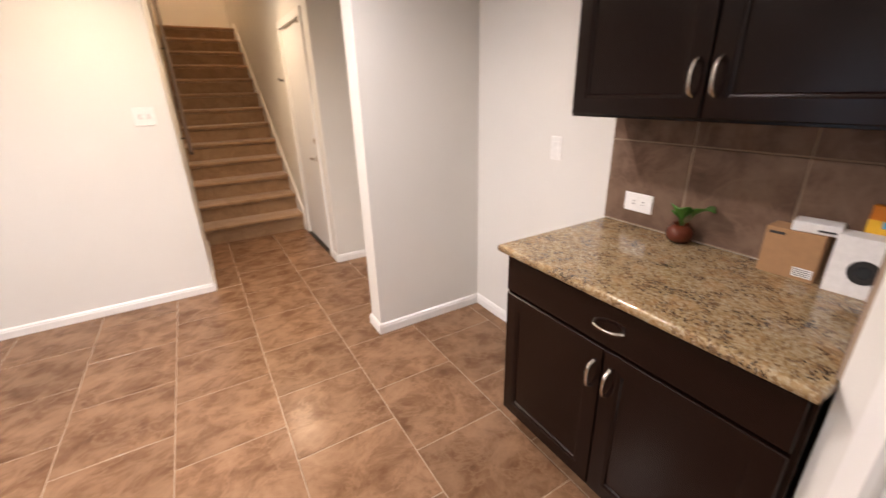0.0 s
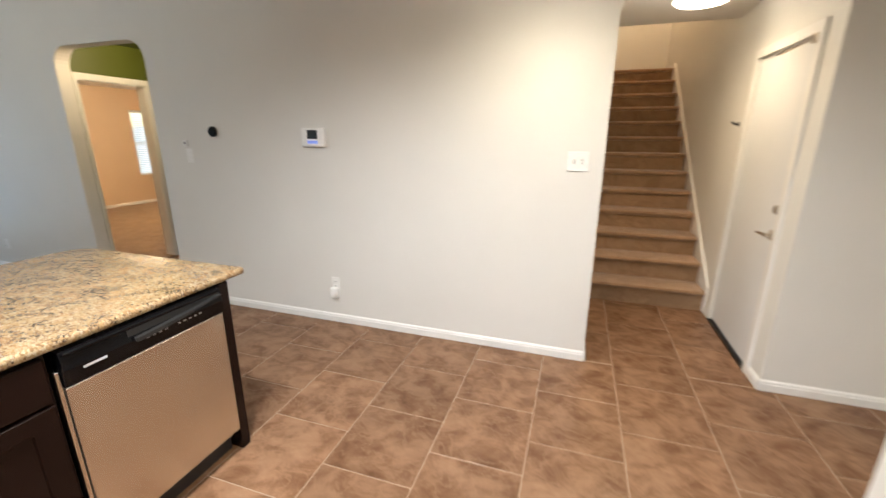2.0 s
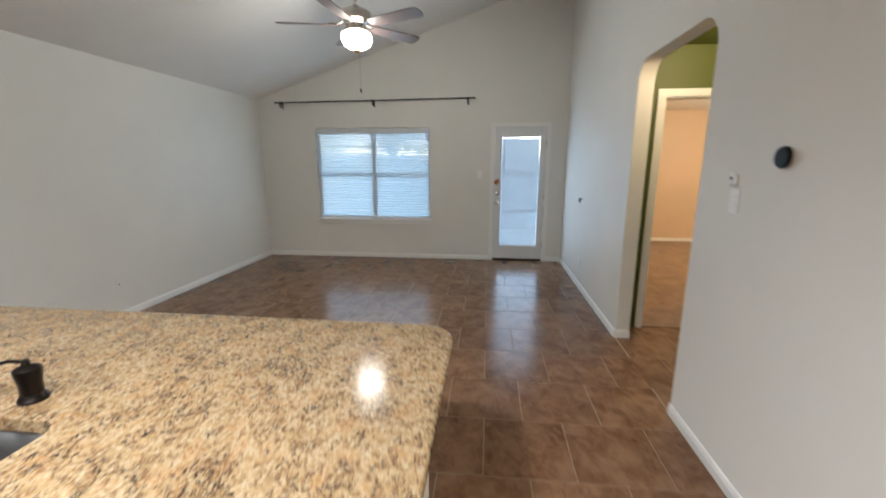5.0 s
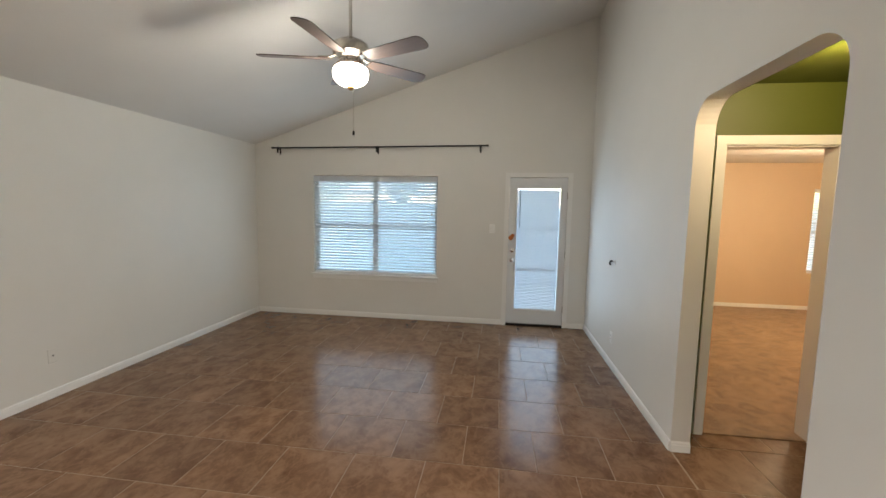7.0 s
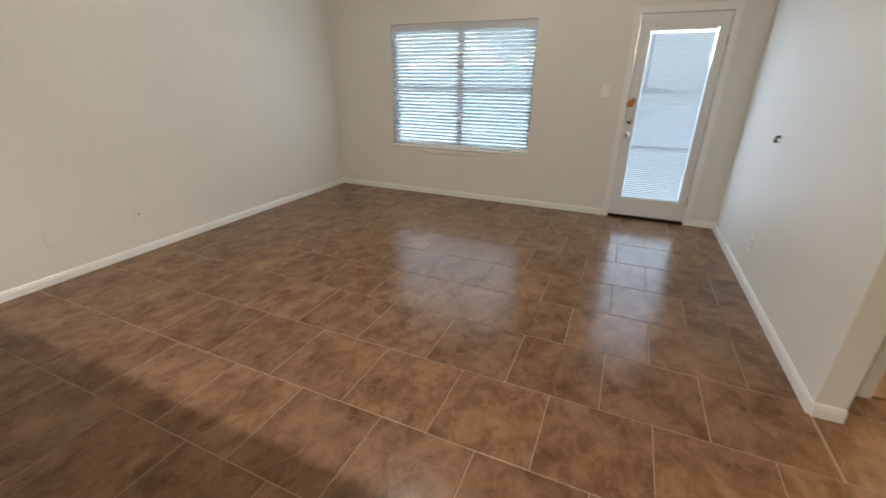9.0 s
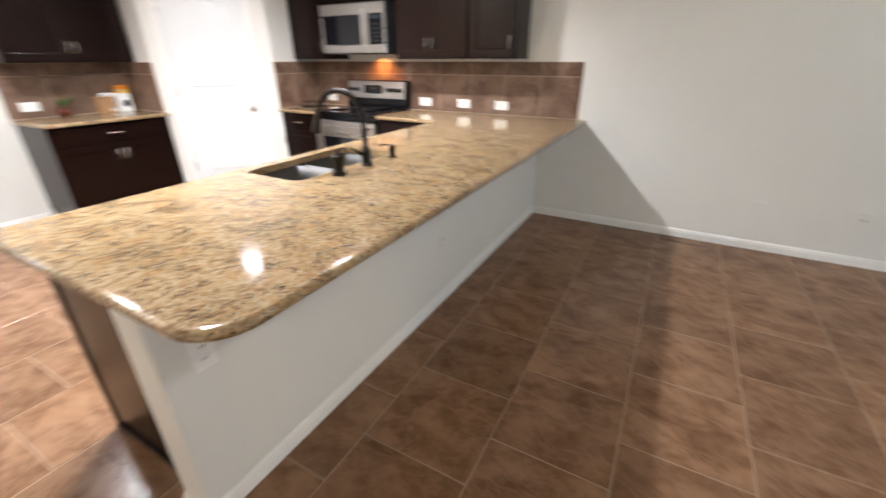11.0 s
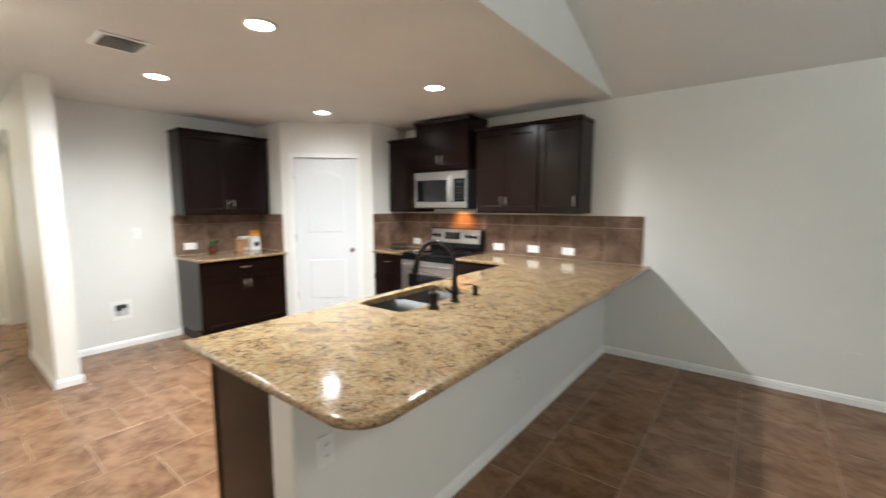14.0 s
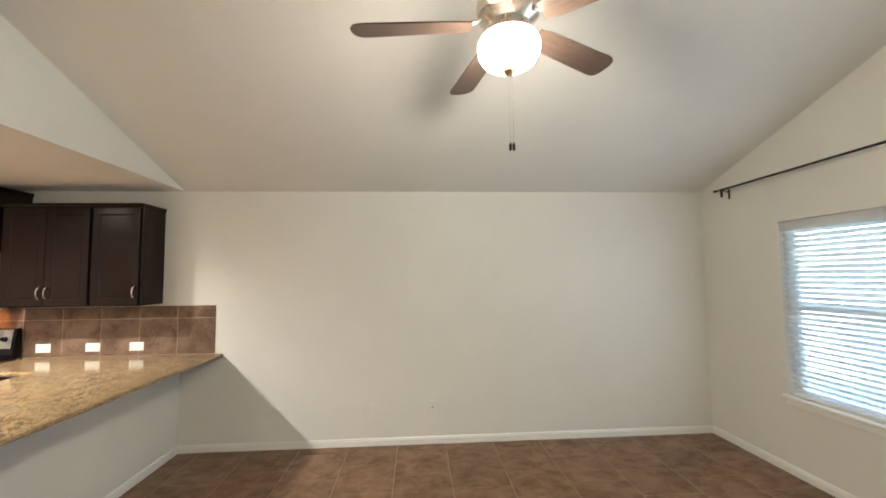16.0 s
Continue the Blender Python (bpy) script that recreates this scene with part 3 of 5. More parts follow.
# ---- stairs ----
RISE, RUN, STEPS, SY = 0.188, 0.252, 13, 4.955
stairs = thing("staircase", pose(0, 0, 0), "straight flight of stairs covered in tan carpet", "staircase")
for k in range(STEPS):
    y0, z1 = SY + k * RUN, (k + 1) * RISE
    depth = RUN + 0.02 if k < STEPS - 1 else STY - y0
    prof = [(y0, z1 - RISE if k else 0), (y0, z1 - 0.05), (y0 - 0.022, z1 - 0.042), (y0 - 0.030, z1 - 0.022), (y0 - 0.022, z1 - 0.005), (y0 - 0.005, z1), (y0 + depth, z1), (y0 + depth, z1 - RISE if k else 0)]
    part("step", prism(prof, XS0 + 0.002, XS1 - 0.022, "x"), M_CARPET, stairs, smooth=40)
skirt = [(SY - 0.03, 0), (SY - 0.03, 0.235), (SY + STEPS * RUN - RUN, STEPS * RISE + 0.06), (SY + STEPS * RUN + 0.3, STEPS * RISE + 0.06), (SY + STEPS * RUN + 0.3, 0)]
structure("trim_stair_skirt", prism(skirt, XS1 - 0.020, XS1 - 0.001, "x"), M_TRIM, "white painted skirt board beside the stairs", "trim")
rail = thing("handrail", pose(XS0, 5.0, 0.95), "dark wooden handrail on the stair wall", "handrail")
part("rail", tube([(0.06, 0.0, 0.0), (0.06, 3.0, 3.0 * RISE / RUN)], 0.02, 10), M_BLADE, rail, smooth=40)
for d in (0.25, 1.5, 2.75):
    part("bracket", tube([(0, d, d * RISE / RUN - 0.06), (0.05, d, d * RISE / RUN - 0.06), (0.06, d, d * RISE / RUN)], 0.008, 8), M_BRONZE, rail, smooth=40)


# ---- doors ----
def lever(parent, at, side, mat, lock_dz=0.16):
    """Lever handle and dead bolt; local -y is outwards."""
    x, y, z = at
    part("lever_handle", tube([(x, y - 0.045, z), (x + side * 0.05, y - 0.048, z), (x + side * 0.11, y - 0.045, z - 0.006)], [0.011, 0.010, 0.008], 10, lathe([(0.031, 0), (0.031, -0.01), (0.012, -0.016), (0.012, -0.05)], at, 20, None, "y")), mat, parent, "satin nickel lever handle", 40)
    if lock_dz:
        part("dead_bolt", lathe([(0.029, 0), (0.029, -0.012), (0.022, -0.018), (0.0, -0.018)], (x, y, z + lock_dz), 20, None, "y"), mat, parent, "satin nickel dead bolt", 40)


def knob(parent, at, mat, name="door_knob"):
    part(name, lathe([(0.030, 0), (0.030, -0.008), (0.012, -0.014), (0.012, -0.032), (0.024, -0.040), (0.028, -0.052), (0.024, -0.064), (0.0, -0.068)], at, 20, None, "y"), mat, parent, "satin nickel knob", 40)


def hinges(parent, x, y, zs):
    for z in zs:
        part("hinge", tube([(x, y, z - 0.045), (x, y, z + 0.045)], 0.007, 8), M_NICKEL, parent)


def raised(lo_x, hi_x, lo_z, hi_z, y, arch=0.0, bev=0.02):
    """A moulded door panel: a groove with a raised field."""
    pts = [(lo_x, lo_z), (hi_x, lo_z), (hi_x, hi_z)]
    if arch:
        pts += [(hi_x + (lo_x - hi_x) * k / 12, hi_z + arch * math.sin(math.pi * k / 12)) for k in range(1, 12)]
    pts += [(lo_x, hi_z)]
    c = Vector((sum(p[0] for p in pts) / len(pts), sum(p[1] for p in pts) / len(pts)))
    b = bmesh.new()
    rings = []
    for inset, d in ((0, 0.0), (0.010, -0.008), (0.024, -0.008), (0.044, 0.006), (0.060, 0.006)):
        ring = []
        for px, pz in pts:
            sx = px + (inset if px < c.x else -inset) * (1 if abs(px - c.x) > inset else abs(px - c.x) / max(inset, 1e-6))
            sz = pz + (inset if pz < c.y else -inset)
            ring.append(b.verts.new((sx, y - 0.0006 - 0.006 - d, sz)))
        rings.append(ring)
    k = len(pts)
    for p, q in zip(rings, rings[1:]):
        for i in range(k):
            b.faces.new((p[i], p[(i + 1) % k], q[(i + 1) % k], q[i]))
    b.faces.new(rings[-1])
    return b


# pantry door: two panels, the upper one arched
pd = thing("pantry_door", PM @ pose(K0, 0.012, 0), "closed white two-panel pantry door with an arched panel", "door")
PW = K1 - K0
part("door_slab", box((0.003, 0, 0.012), (PW - 0.003, 0.036, KZ - 0.003), 0.002), M_DOORW, pd)
part("panel", raised(0.12, PW - 0.12, 1.10, 1.84, 0.006, 0.09), M_DOORW, pd, smooth=30)
part("panel", raised(0.12, PW - 0.12, 0.27, 0.83, 0.006), M_DOORW, pd, smooth=30)
knob(pd, (PW - 0.07, 0, 0.915), M_NICKEL)
hinges(pd, 0.0, -0.012, (0.35, 1.08, 1.82))
hook = thing("hinge_door_stop", PM @ pose(K0 - 0.01, -0.02, 1.83), "small white hinge-pin door stop by the pantry door", "door stop")
part("arm", tube([(0, 0, 0), (0.05, -0.05, 0.005)], 0.006, 8), M_PLATE, hook, smooth=40)
part("pad", lathe([(0.012, 0), (0.012, 0.02), (0, 0.02)], (0.05, -0.05, -0.005), 12), M_PLATE, hook, smooth=40)

# side door by the stairs
sd = thing("side_door", on_east(XS1, SD1) @ pose(0, 0.010, 0), "closed plain white door beside the stairs", "door")
SW = SD1 - SD0
part("door_slab", box((0.003, 0, 0.02), (SW - 0.003, 0.04, SDZ - 0.003), 0.002), M_DOORW, sd)
part("threshold", box((0, -0.03, 0.0), (SW, 0.05, 0.016), 0.004), M_BRONZE, sd, "dark metal threshold")
lever(sd, (SW - 0.065, 0, 0.915), -1, M_NICKEL)
part("closer_arm", tube([(SW - 0.01, -0.02, SDZ - 0.02), (SW - 0.40, -0.05, SDZ - 0.045)], 0.006, 8), M_NICKEL, sd, "thin metal safety bar across the head")
part("closer_bracket", box((SW - 0.035, -0.035, SDZ - 0.05), (SW + 0.01, 0, SDZ), 0.004), M_NICKEL, sd)
coat = thing("coat_hook", on_east(XS1, 4.96, 1.60), "small dark metal hook on the stair wall", "hook")
part("hook", tube([(0, 0, 0), (0, -0.03, 0), (0, -0.05, 0.02)], 0.008, 8, lathe([(0.018, 0), (0.018, -0.008), (0, -0.008)], (0, 0, 0), 12, None, "y")), M_IRON, coat, smooth=40)


def blind_slats(parent, x0, x1, z0, z1, y, pitch, width, tilt, mat, name="slat"):
    """Alike slats between z0 and z1, sharing one mesh."""
    b = bmesh.new()
    rows = []
    for u, cup in ((-0.5, 0), (0, 0.0018), (0.5, 0)):
        rows.append((u * width, cup))
    c, s = math.cos(radians(tilt)), math.sin(radians(tilt))
    top = [[b.verts.new((x, u * c - h * s, u * s + h * c)) for x in (x0, x1)] for u, h in rows]
    low = [[b.verts.new((x, u * c - (h - 0.002) * s, u * s + (h - 0.002) * c)) for x in (x0, x1)] for u, h in rows]
    for a in (top, low):
        for p, q in zip(a, a[1:]):
            b.faces.new((p[0], p[1], q[1], q[0]))
    for i in (0, 2):
        b.faces.new((top[i][0], top[i][1], low[i][1], low[i][0]))
    first = None
    k = int((z1 - z0) / pitch)
    for i in range(k):
        if first is None:
            first = part(name, b, mat, parent)
            first.location = (0, y, z0 + pitch * 0.5)
            continue
        o = new(name, first.data)
        o.parent = parent
        o.location = (random.uniform(-0.001, 0.001), y, z0 + pitch * (i + 0.5))


# patio door with a long pane and a blind
pt = thing("patio_door", on_west(DY0) @ pose(0, 0.010, 0), "closed white patio door with a tall blinded pane", "door")
DW_, DH = DY1 - DY0, DZ
gx0, gx1, gz0, gz1 = 0.105, DW_ - 0.085, 0.22, 1.90
fr = prism([(0.003, 0.03), (DW_ - 0.003, 0.03), (DW_ - 0.003, gz0), (0.003, gz0)], 0, 0.044, "y")
box((0.003, 0, gz1), (DW_ - 0.003, 0.044, DH - 0.003), 0, fr)
box((0.003, 0, gz0), (gx0, 0.044, gz1), 0, fr)
box((gx1, 0, gz0), (DW_ - 0.003, 0.044, gz1), 0, fr)
part("door_frame", fr, M_DOORW, pt)
lip = box((gx0 - 0.022, -0.009, gz0 - 0.022), (gx1 + 0.022, 0.001, gz0 + 0.006), 0.003)
box((gx0 - 0.022, -0.009, gz1 - 0.006), (gx1 + 0.022, 0.001, gz1 + 0.022), 0.003, lip)
box((gx0 - 0.022, -0.009, gz0), (gx0 + 0.006, 0.001, gz1), 0.003, lip)
box((gx1 - 0.006, -0.009, gz0), (gx1 + 0.022, 0.001, gz1), 0.003, lip)
part("pane_moulding", lip, M_DOORW, pt)
pane = part("pane", box((gx0, 0.034, gz0), (gx1, 0.038, gz1)), M_GLASS, pt)
pane.visible_shadow = False
for zz in (0.78, 1.34):
    part("muntin", box((gx0, 0.039, zz - 0.008), (gx1, 0.043, zz + 0.008)), M_VINYL, pt)
bl = part("blind", box((gx0 + 0.008, 0.006, gz1 - 0.028), (gx1 - 0.008, 0.028, gz1 - 0.003), 0.002), M_VINYL, pt, "white mini blind")
blind_slats(bl, gx0 + 0.01, gx1 - 0.01, gz0 + 0.012, gz1 - 0.03, 0.018, 0.0205, 0.025, -52, M_SLAT)
part("bottom_rail", box((gx0 + 0.01, 0.008, gz0 + 0.002), (gx1 - 0.01, 0.026, gz0 + 0.014), 0.002), M_VINYL, bl)
part("tilt_wand", tube([(gx0 + 0.04, 0.004, gz1 - 0.03), (gx0 + 0.042, 0.002, gz1 - 0.55)], 0.003, 6), M_PLUGDARK, bl)
part("dead_bolt", lathe([(0.030, 0), (0.030, -0.012), (0.020, -0.020), (0, -0.020)], (0.055, 0, 1.04), 20, None, "y"), M_NICKEL, pt, "satin nickel dead bolt", 40)
knob(pt, (0.055, 0, 0.905), M_NICKEL)
part("threshold", box((0, -0.03, 0.0), (DW_, 0.06, 0.028), 0.004), M_BRONZE, pt, "dark bronze threshold")
hinges(pt, DW_, -0.012, (0.25, 1.0, 1.78))
orn = thing("hanging_charm", on_west(DY0 + 0.035, 1.21) @ pose(0, -0.004, 0), "small orange-brown felt charm on the patio door", "ornament")
part("charm", lathe([(0.0, 0), (0.030, 0), (0.034, -0.006), (0.022, -0.012), (0, -0.012)], (0, 0, 0), 9, lathe([(0.0, 0), (0.022, 0), (0.026, -0.008), (0, -0.012)], (0.02, 0, 0.03), 8, None, "y"), "y"), M_RUST, orn, smooth=40)

new("patio_door_skylight", door_back).matrix_basis = on_west(DY0) @ pose((gx0 + gx1) / 2, 0.085, (gz0 + gz1) / 2, -90, 0, 0)
new("patio_door_skylight", door_light).matrix_basis = on_west(DY0) @ pose((gx0 + gx1) / 2, -0.010, (gz0 + gz1) / 2, -90, 0, 0)

# front door, green, with a blinded pane above two panels
fd = thing("front_door", on_east(XF, FY1) @ pose(0, 0.010, 0), "closed olive green front door with a blinded pane", "door")
FW = FY1 - FY0
fx0, fx1, fz0, fz1 = 0.155, FW - 0.165, 0.70, 1.965
fr = box((0.003, 0, 0.02), (FW - 0.003, 0.044, fz0))
box((0.003, 0, fz1), (FW - 0.003, 0.044, FZ - 0.003), 0, fr)
box((0.003, 0, fz0), (fx0, 0.044, fz1), 0, fr)
box((fx1, 0, fz0), (FW - 0.003, 0.044, fz1), 0, fr)
part("door_frame", fr, M_GREEND, fd)
pane = part("pane", box((fx0, 0.030, fz0), (fx1, 0.036, fz1)), M_GLASS, fd)
pane.visible_shadow = False
sh = part("blind", box((fx0 - 0.015, -0.045, fz1 - 0.02), (fx1 + 0.015, -0.008, fz1 + 0.02), 0.004), M_VINYL, fd, "cream blind with a white head rail")
blind_slats(sh, fx0 - 0.01, fx1 + 0.01, fz0 - 0.01, fz1 - 0.02, -0.026, 0.0205, 0.025, -70, M_SHADE)
part("bottom_rail", box((fx0 - 0.012, -0.036, fz0 - 0.045), (fx1 + 0.012, -0.014, fz0 - 0.012), 0.003), M_VINYL, sh)
for a, c in ((0.16, 0.41), (FW - 0.41, FW - 0.16)):
    part("panel", raised(a, c, 0.24, 0.56, 0.006), M_GREEND, fd, smooth=30)
part("dead_bolt", lathe([(0.032, 0), (0.032, -0.014), (0.022, -0.022), (0, -0.022)], (FW - 0.07, 0, 1.07), 20, None, "y"), M_NICKEL, fd, "satin nickel dead bolt", 40)
knob(fd, (FW - 0.07, 0, 0.935), M_NICKEL)
part("threshold", box((0, -0.03, 0.0), (FW, 0.08, 0.02), 0.004), M_BRONZE, fd, "dark metal threshold")
hinges(fd, 0.0, -0.012, (0.25, 1.0, 1.80))
new("front_door_skylight", front_light).matrix_basis = on_east(XF, FY1) @ pose((fx0 + fx1) / 2, -0.042, (fz0 + fz1) / 2, -90, 0, 0)
cross = thing("wall_cross", on_east(XF, 3.10, 2.22), "small carved wooden cross above the front door", "wall ornament")
part("upright", prism([(-0.02, -0.07), (0.02, -0.07), (0.014, 0), (0.026, 0.07), (-0.026, 0.07), (-0.014, 0)], -0.02, 0, "y"), M_WOODB, cross)
part("bar", box((-0.055, -0.018, 0.01), (0.055, -0.002, 0.045), 0.005), M_WOODB, cross)

# ---- living room window ----
win = structure("window_1", box((XW - T - 0.004, WY0 + 0.001, WZ0 + 0.001), (XW - 0.075, WY0 + 0.045, WZ1 - 0.001)), M_VINYL, "white vinyl double window behind a slatted blind", "window")


def wframe(lo_y, hi_y, lo_z, hi_z, x, parent):
    for a, c in (((x - 0.04, hi_y - 0.045, lo_z), (x, hi_y, hi_z)), ((x - 0.04, lo_y + 0.045, lo_z), (x, hi_y - 0.045, lo_z + 0.045)), ((x - 0.04, lo_y + 0.045, hi_z - 0.045), (x, hi_y - 0.045, hi_z)),
                 ((x - 0.045, (lo_y + hi_y) / 2 - 0.035, lo_z + 0.045), (x + 0.004, (lo_y + hi_y) / 2 + 0.035, hi_z - 0.045))):
        part("window_frame", box(a, c, 0.003), M_VINYL, parent)
    for a, c in ((lo_y + 0.045, (lo_y + hi_y) / 2 - 0.035), ((lo_y + hi_y) / 2 + 0.035, hi_y - 0.045)):
        part("sash_rail", box((x - 0.03, a, (lo_z + hi_z) / 2 - 0.022), (x - 0.002, c, (lo_z + hi_z) / 2 + 0.022), 0.003), M_VINYL, parent)
        p = part("pane", box((x - 0.018, a, lo_z + 0.045), (x - 0.014, c, hi_z - 0.045)), M_GLASS, parent)
        p.visible_shadow = False


wframe(WY0 + 0.001, WY1 - 0.001, WZ0 + 0.001, WZ1 - 0.001, XW - 0.078, win)
structure("trim_window_sill", box((XW - 0.075, WY0 - 0.035, WZ0 - 0.022), (XW + 0.035, WY1 + 0.035, WZ0 + 0.002), 0.006, box((XW + 0.0005, WY0 - 0.015, WZ0 - 0.075), (XW + 0.013, WY1 + 0.015, WZ0 - 0.022), 0.003)), M_TRIM, "white painted window sill and apron", "window sill")
wb = thing("window_blind", on_west((WY0 + WY1) / 2, WZ0), "white slatted blind lowered over the window", "blind")
WBW = WY1 - WY0 - 0.008
part("head_rail", box((-WBW / 2, 0.012, 1.335), (WBW / 2, 0.062, 1.395), 0.003), M_VINYL, wb)
part("valance", box((-WBW / 2 - 0.003, 0.004, 1.318), (WBW / 2 + 0.003, 0.011, 1.398), 0.002), M_SLAT, wb)
blind_slats(wb, -WBW / 2, WBW / 2, 0.035, 1.335, 0.038, 0.0405, 0.050, -37, M_SLAT)
part("bottom_rail", box((-WBW / 2, 0.016, 0.006), (WBW / 2, 0.060, 0.030), 0.004), M_VINYL, wb)
for lx in (-WBW / 2 + 0.12, 0.0, WBW / 2 - 0.12):
    part("ladder_cord", box((lx - 0.002, 0.0115, 0.01), (lx + 0.002, 0.0135, 1.34)), M_VINYL, wb)
part("lift_cord", tube([(WBW / 2 - 0.07, 0.006, 1.32), (WBW / 2 - 0.072, 0.004, 0.90)], 0.002, 6), M_VINYL, wb)
part("cord_tassel", lathe([(0.004, 0.03), (0.012, 0), (0, 0)], (WBW / 2 - 0.072, 0.004, 0.87), 10), M_WOODB, wb)

new("window_skylight", window_back).matrix_basis = on_west((WY0 + WY1) / 2, WZ0) @ pose(0, 0.130, 0.69, -90, 0, 0)
new("window_skylight", window_light).matrix_basis = on_west((WY0 + WY1) / 2, WZ0) @ pose(0, 0.001, 0.69, -90, 0, 0)

rod = thing("curtain_rod", pose(XW + 0.085, 0, 2.402), "bare black iron curtain rod above the window", "curtain rod")
RY0, RY1 = -0.66, 2.37
part("rod", tube([(0, RY0, -0.004), (0, 0.86, 0.006), (0, RY1, 0.022)], 0.0095, 10), M_IRON, rod, smooth=40)
for yy, zz in ((RY0 + 0.07, -0.004), (0.86, 0.006), (RY1 - 0.09, 0.021)):
    part("bracket", tube([(0, yy, zz), (-0.04, yy, zz - 0.01), (-0.08, yy, zz - 0.02)], 0.006, 8, box((-0.085, yy - 0.011, zz - 0.085), (-0.079, yy + 0.011, zz + 0.01), 0.002, box((-0.012, yy - 0.012, zz - 0.07), (0.0, yy + 0.012, zz + 0.014), 0.003))), M_IRON, rod, smooth=40)
for yy, zz in ((RY0, -0.004), (RY1, 0.022)):
    part("finial", lathe([(0.0, -0.02), (0.013, -0.016), (0.013, 0.016), (0, 0.02)], (0, yy, zz), 12, None, "y"), M_IRON, rod, smooth=40)

# ---- ceiling fan ----
FX, FYY = -4.751, 1.441
fan = thing("ceiling_fan", pose(FX, FYY, 0), "five-bladed ceiling fan with a lit glass bowl", "ceiling fan")
zc = vault(FYY)
part("canopy", lathe([(0.0, zc + 0.03), (0.075, zc + 0.02), (0.075, zc - 0.03), (0.055, zc - 0.07), (0.02, zc - 0.085), (0.0, zc - 0.085)], (0, 0, 0), 28), M_NICKEL, fan, smooth=40)
part("down_rod", tube([(0, 0, zc - 0.06), (0, 0, 2.80)], 0.0125, 12), M_NICKEL, fan, smooth=40)
part("motor", lathe([(0.0, 2.81), (0.03, 2.81), (0.045, 2.785), (0.10, 2.775), (0.128, 2.755), (0.132, 2.72), (0.128, 2.69), (0.10, 2.67), (0.085, 2.655), (0.085, 2.635), (0.10, 2.625), (0.10, 2.605), (0.0, 2.605)], (0, 0, 0), 36), M_NICKEL, fan, "brushed nickel motor housing", 40)
part("glass_bowl", lathe([(0.096, 2.604), (0.118, 2.592), (0.130, 2.565), (0.127, 2.53), (0.108, 2.494), (0.07, 2.472), (0.0, 2.462)], (0, 0, 0), 36), M_GLOBE, fan, "lit frosted glass bowl", 60).visible_shadow = False
part("bowl_finial", lathe([(0.0, 2.466), (0.024, 2.464), (0.026, 2.454), (0.016, 2.440), (0, 2.434)], (0, 0, 0), 16), M_BRASS, fan, "small brass finial", 40)
for dx, ln in ((-0.007, 0.305), (0.007, 0.305)):
    ch = part("pull_chain", tube([(dx, 0.02, 2.45), (dx, 0.02, 2.45 - ln)], 0.0009, 6), M_NICKEL, fan)
    part("pull", lathe([(0.003, 0.0), (0.0055, -0.006), (0.0055, -0.03), (0, -0.033)], (dx, 0.02, 2.45 - ln), 10), M_BRONZE, ch)
blade_out = [(0.15, -0.045), (0.22, -0.058), (0.60, -0.072), (0.628, -0.069), (0.648, -0.058), (0.660, -0.036), (0.665, 0.0), (0.660, 0.036), (0.648, 0.058), (0.628, 0.069), (0.60, 0.072), (0.22, 0.058), (0.15, 0.045)]
blade_me, iron_me = None, None
for k in range(5):
    ang = -6 + 72 * k
    if blade_me is None:
        bo = part("blade", prism(blade_out, -0.003, 0.003, "z"), M_BLADE, fan, "dark brown wooden blade")
        io = part("blade_iron", tube([(0.09, 0, 0.035), (0.13, 0, 0.02), (0.17, 0.018, 0.008), (0.23, 0.03, 0.008)], 0.008, 8, tube([(0.13, 0, 0.02), (0.17, -0.018, 0.008), (0.23, -0.03, 0.008)], 0.008, 8)), M_NICKEL, bo, smooth=40)
        blade_me, iron_me = bo, io
    else:
        bo = new("blade", blade_me.data)
        bo.parent = fan
        tagged(bo, "dark brown wooden blade")
        io = new("blade_iron", iron_me.data)
        io.parent = bo
    bo.matrix_basis = pose(0, 0, 2.655, 0, 0, ang) @ pose(0, 0, 0, -12, 0, 0)


# ---- lamps that are seen ----
for cx, cy in CANS:
    can = thing("recessed_light", pose(cx, cy, ZC), "round white recessed ceiling light, lit", "ceiling light", "kitchen recessed lights")
    part("trim_ring", lathe([(0.068, 0.0), (0.092, 0.0), (0.094, -0.004), (0.088, -0.008), (0.070, -0.005)], (0, 0, 0), 32), M_PLATE, can, smooth=40)
    part("lens", lathe([(0.069, -0.004), (0.069, -0.0055), (0, -0.0055)], (0, 0, 0), 32), M_LENS, can, "lit lens").visible_shadow = False


def flush_lamp(place, label, r=0.17):
    f = thing("flush_ceiling_light", pose(*place), label, "ceiling light")
    part("base_ring", lathe([(0, 0), (r, 0), (r + 0.004, -0.012), (r + 0.002, -0.03), (r - 0.01, -0.032), (0, -0.03)], (0, 0, 0), 36), M_NICKEL, f, "brushed nickel ring", 40)
    part("lower_ring", lathe([(r - 0.004, -0.062), (r + 0.003, -0.064), (r + 0.003, -0.078), (r - 0.004, -0.080)], (0, 0, 0), 36), M_NICKEL, f, "brushed nickel band", 40)
    part("dome", lathe([(r - 0.008, -0.032), (r - 0.002, -0.05), (r - 0.002, -0.085), (r - 0.02, -0.10), (r * 0.5, -0.112), (0, -0.116)], (0, 0, 0), 36), M_DOME, f, "lit frosted glass dome", 60).visible_shadow = False


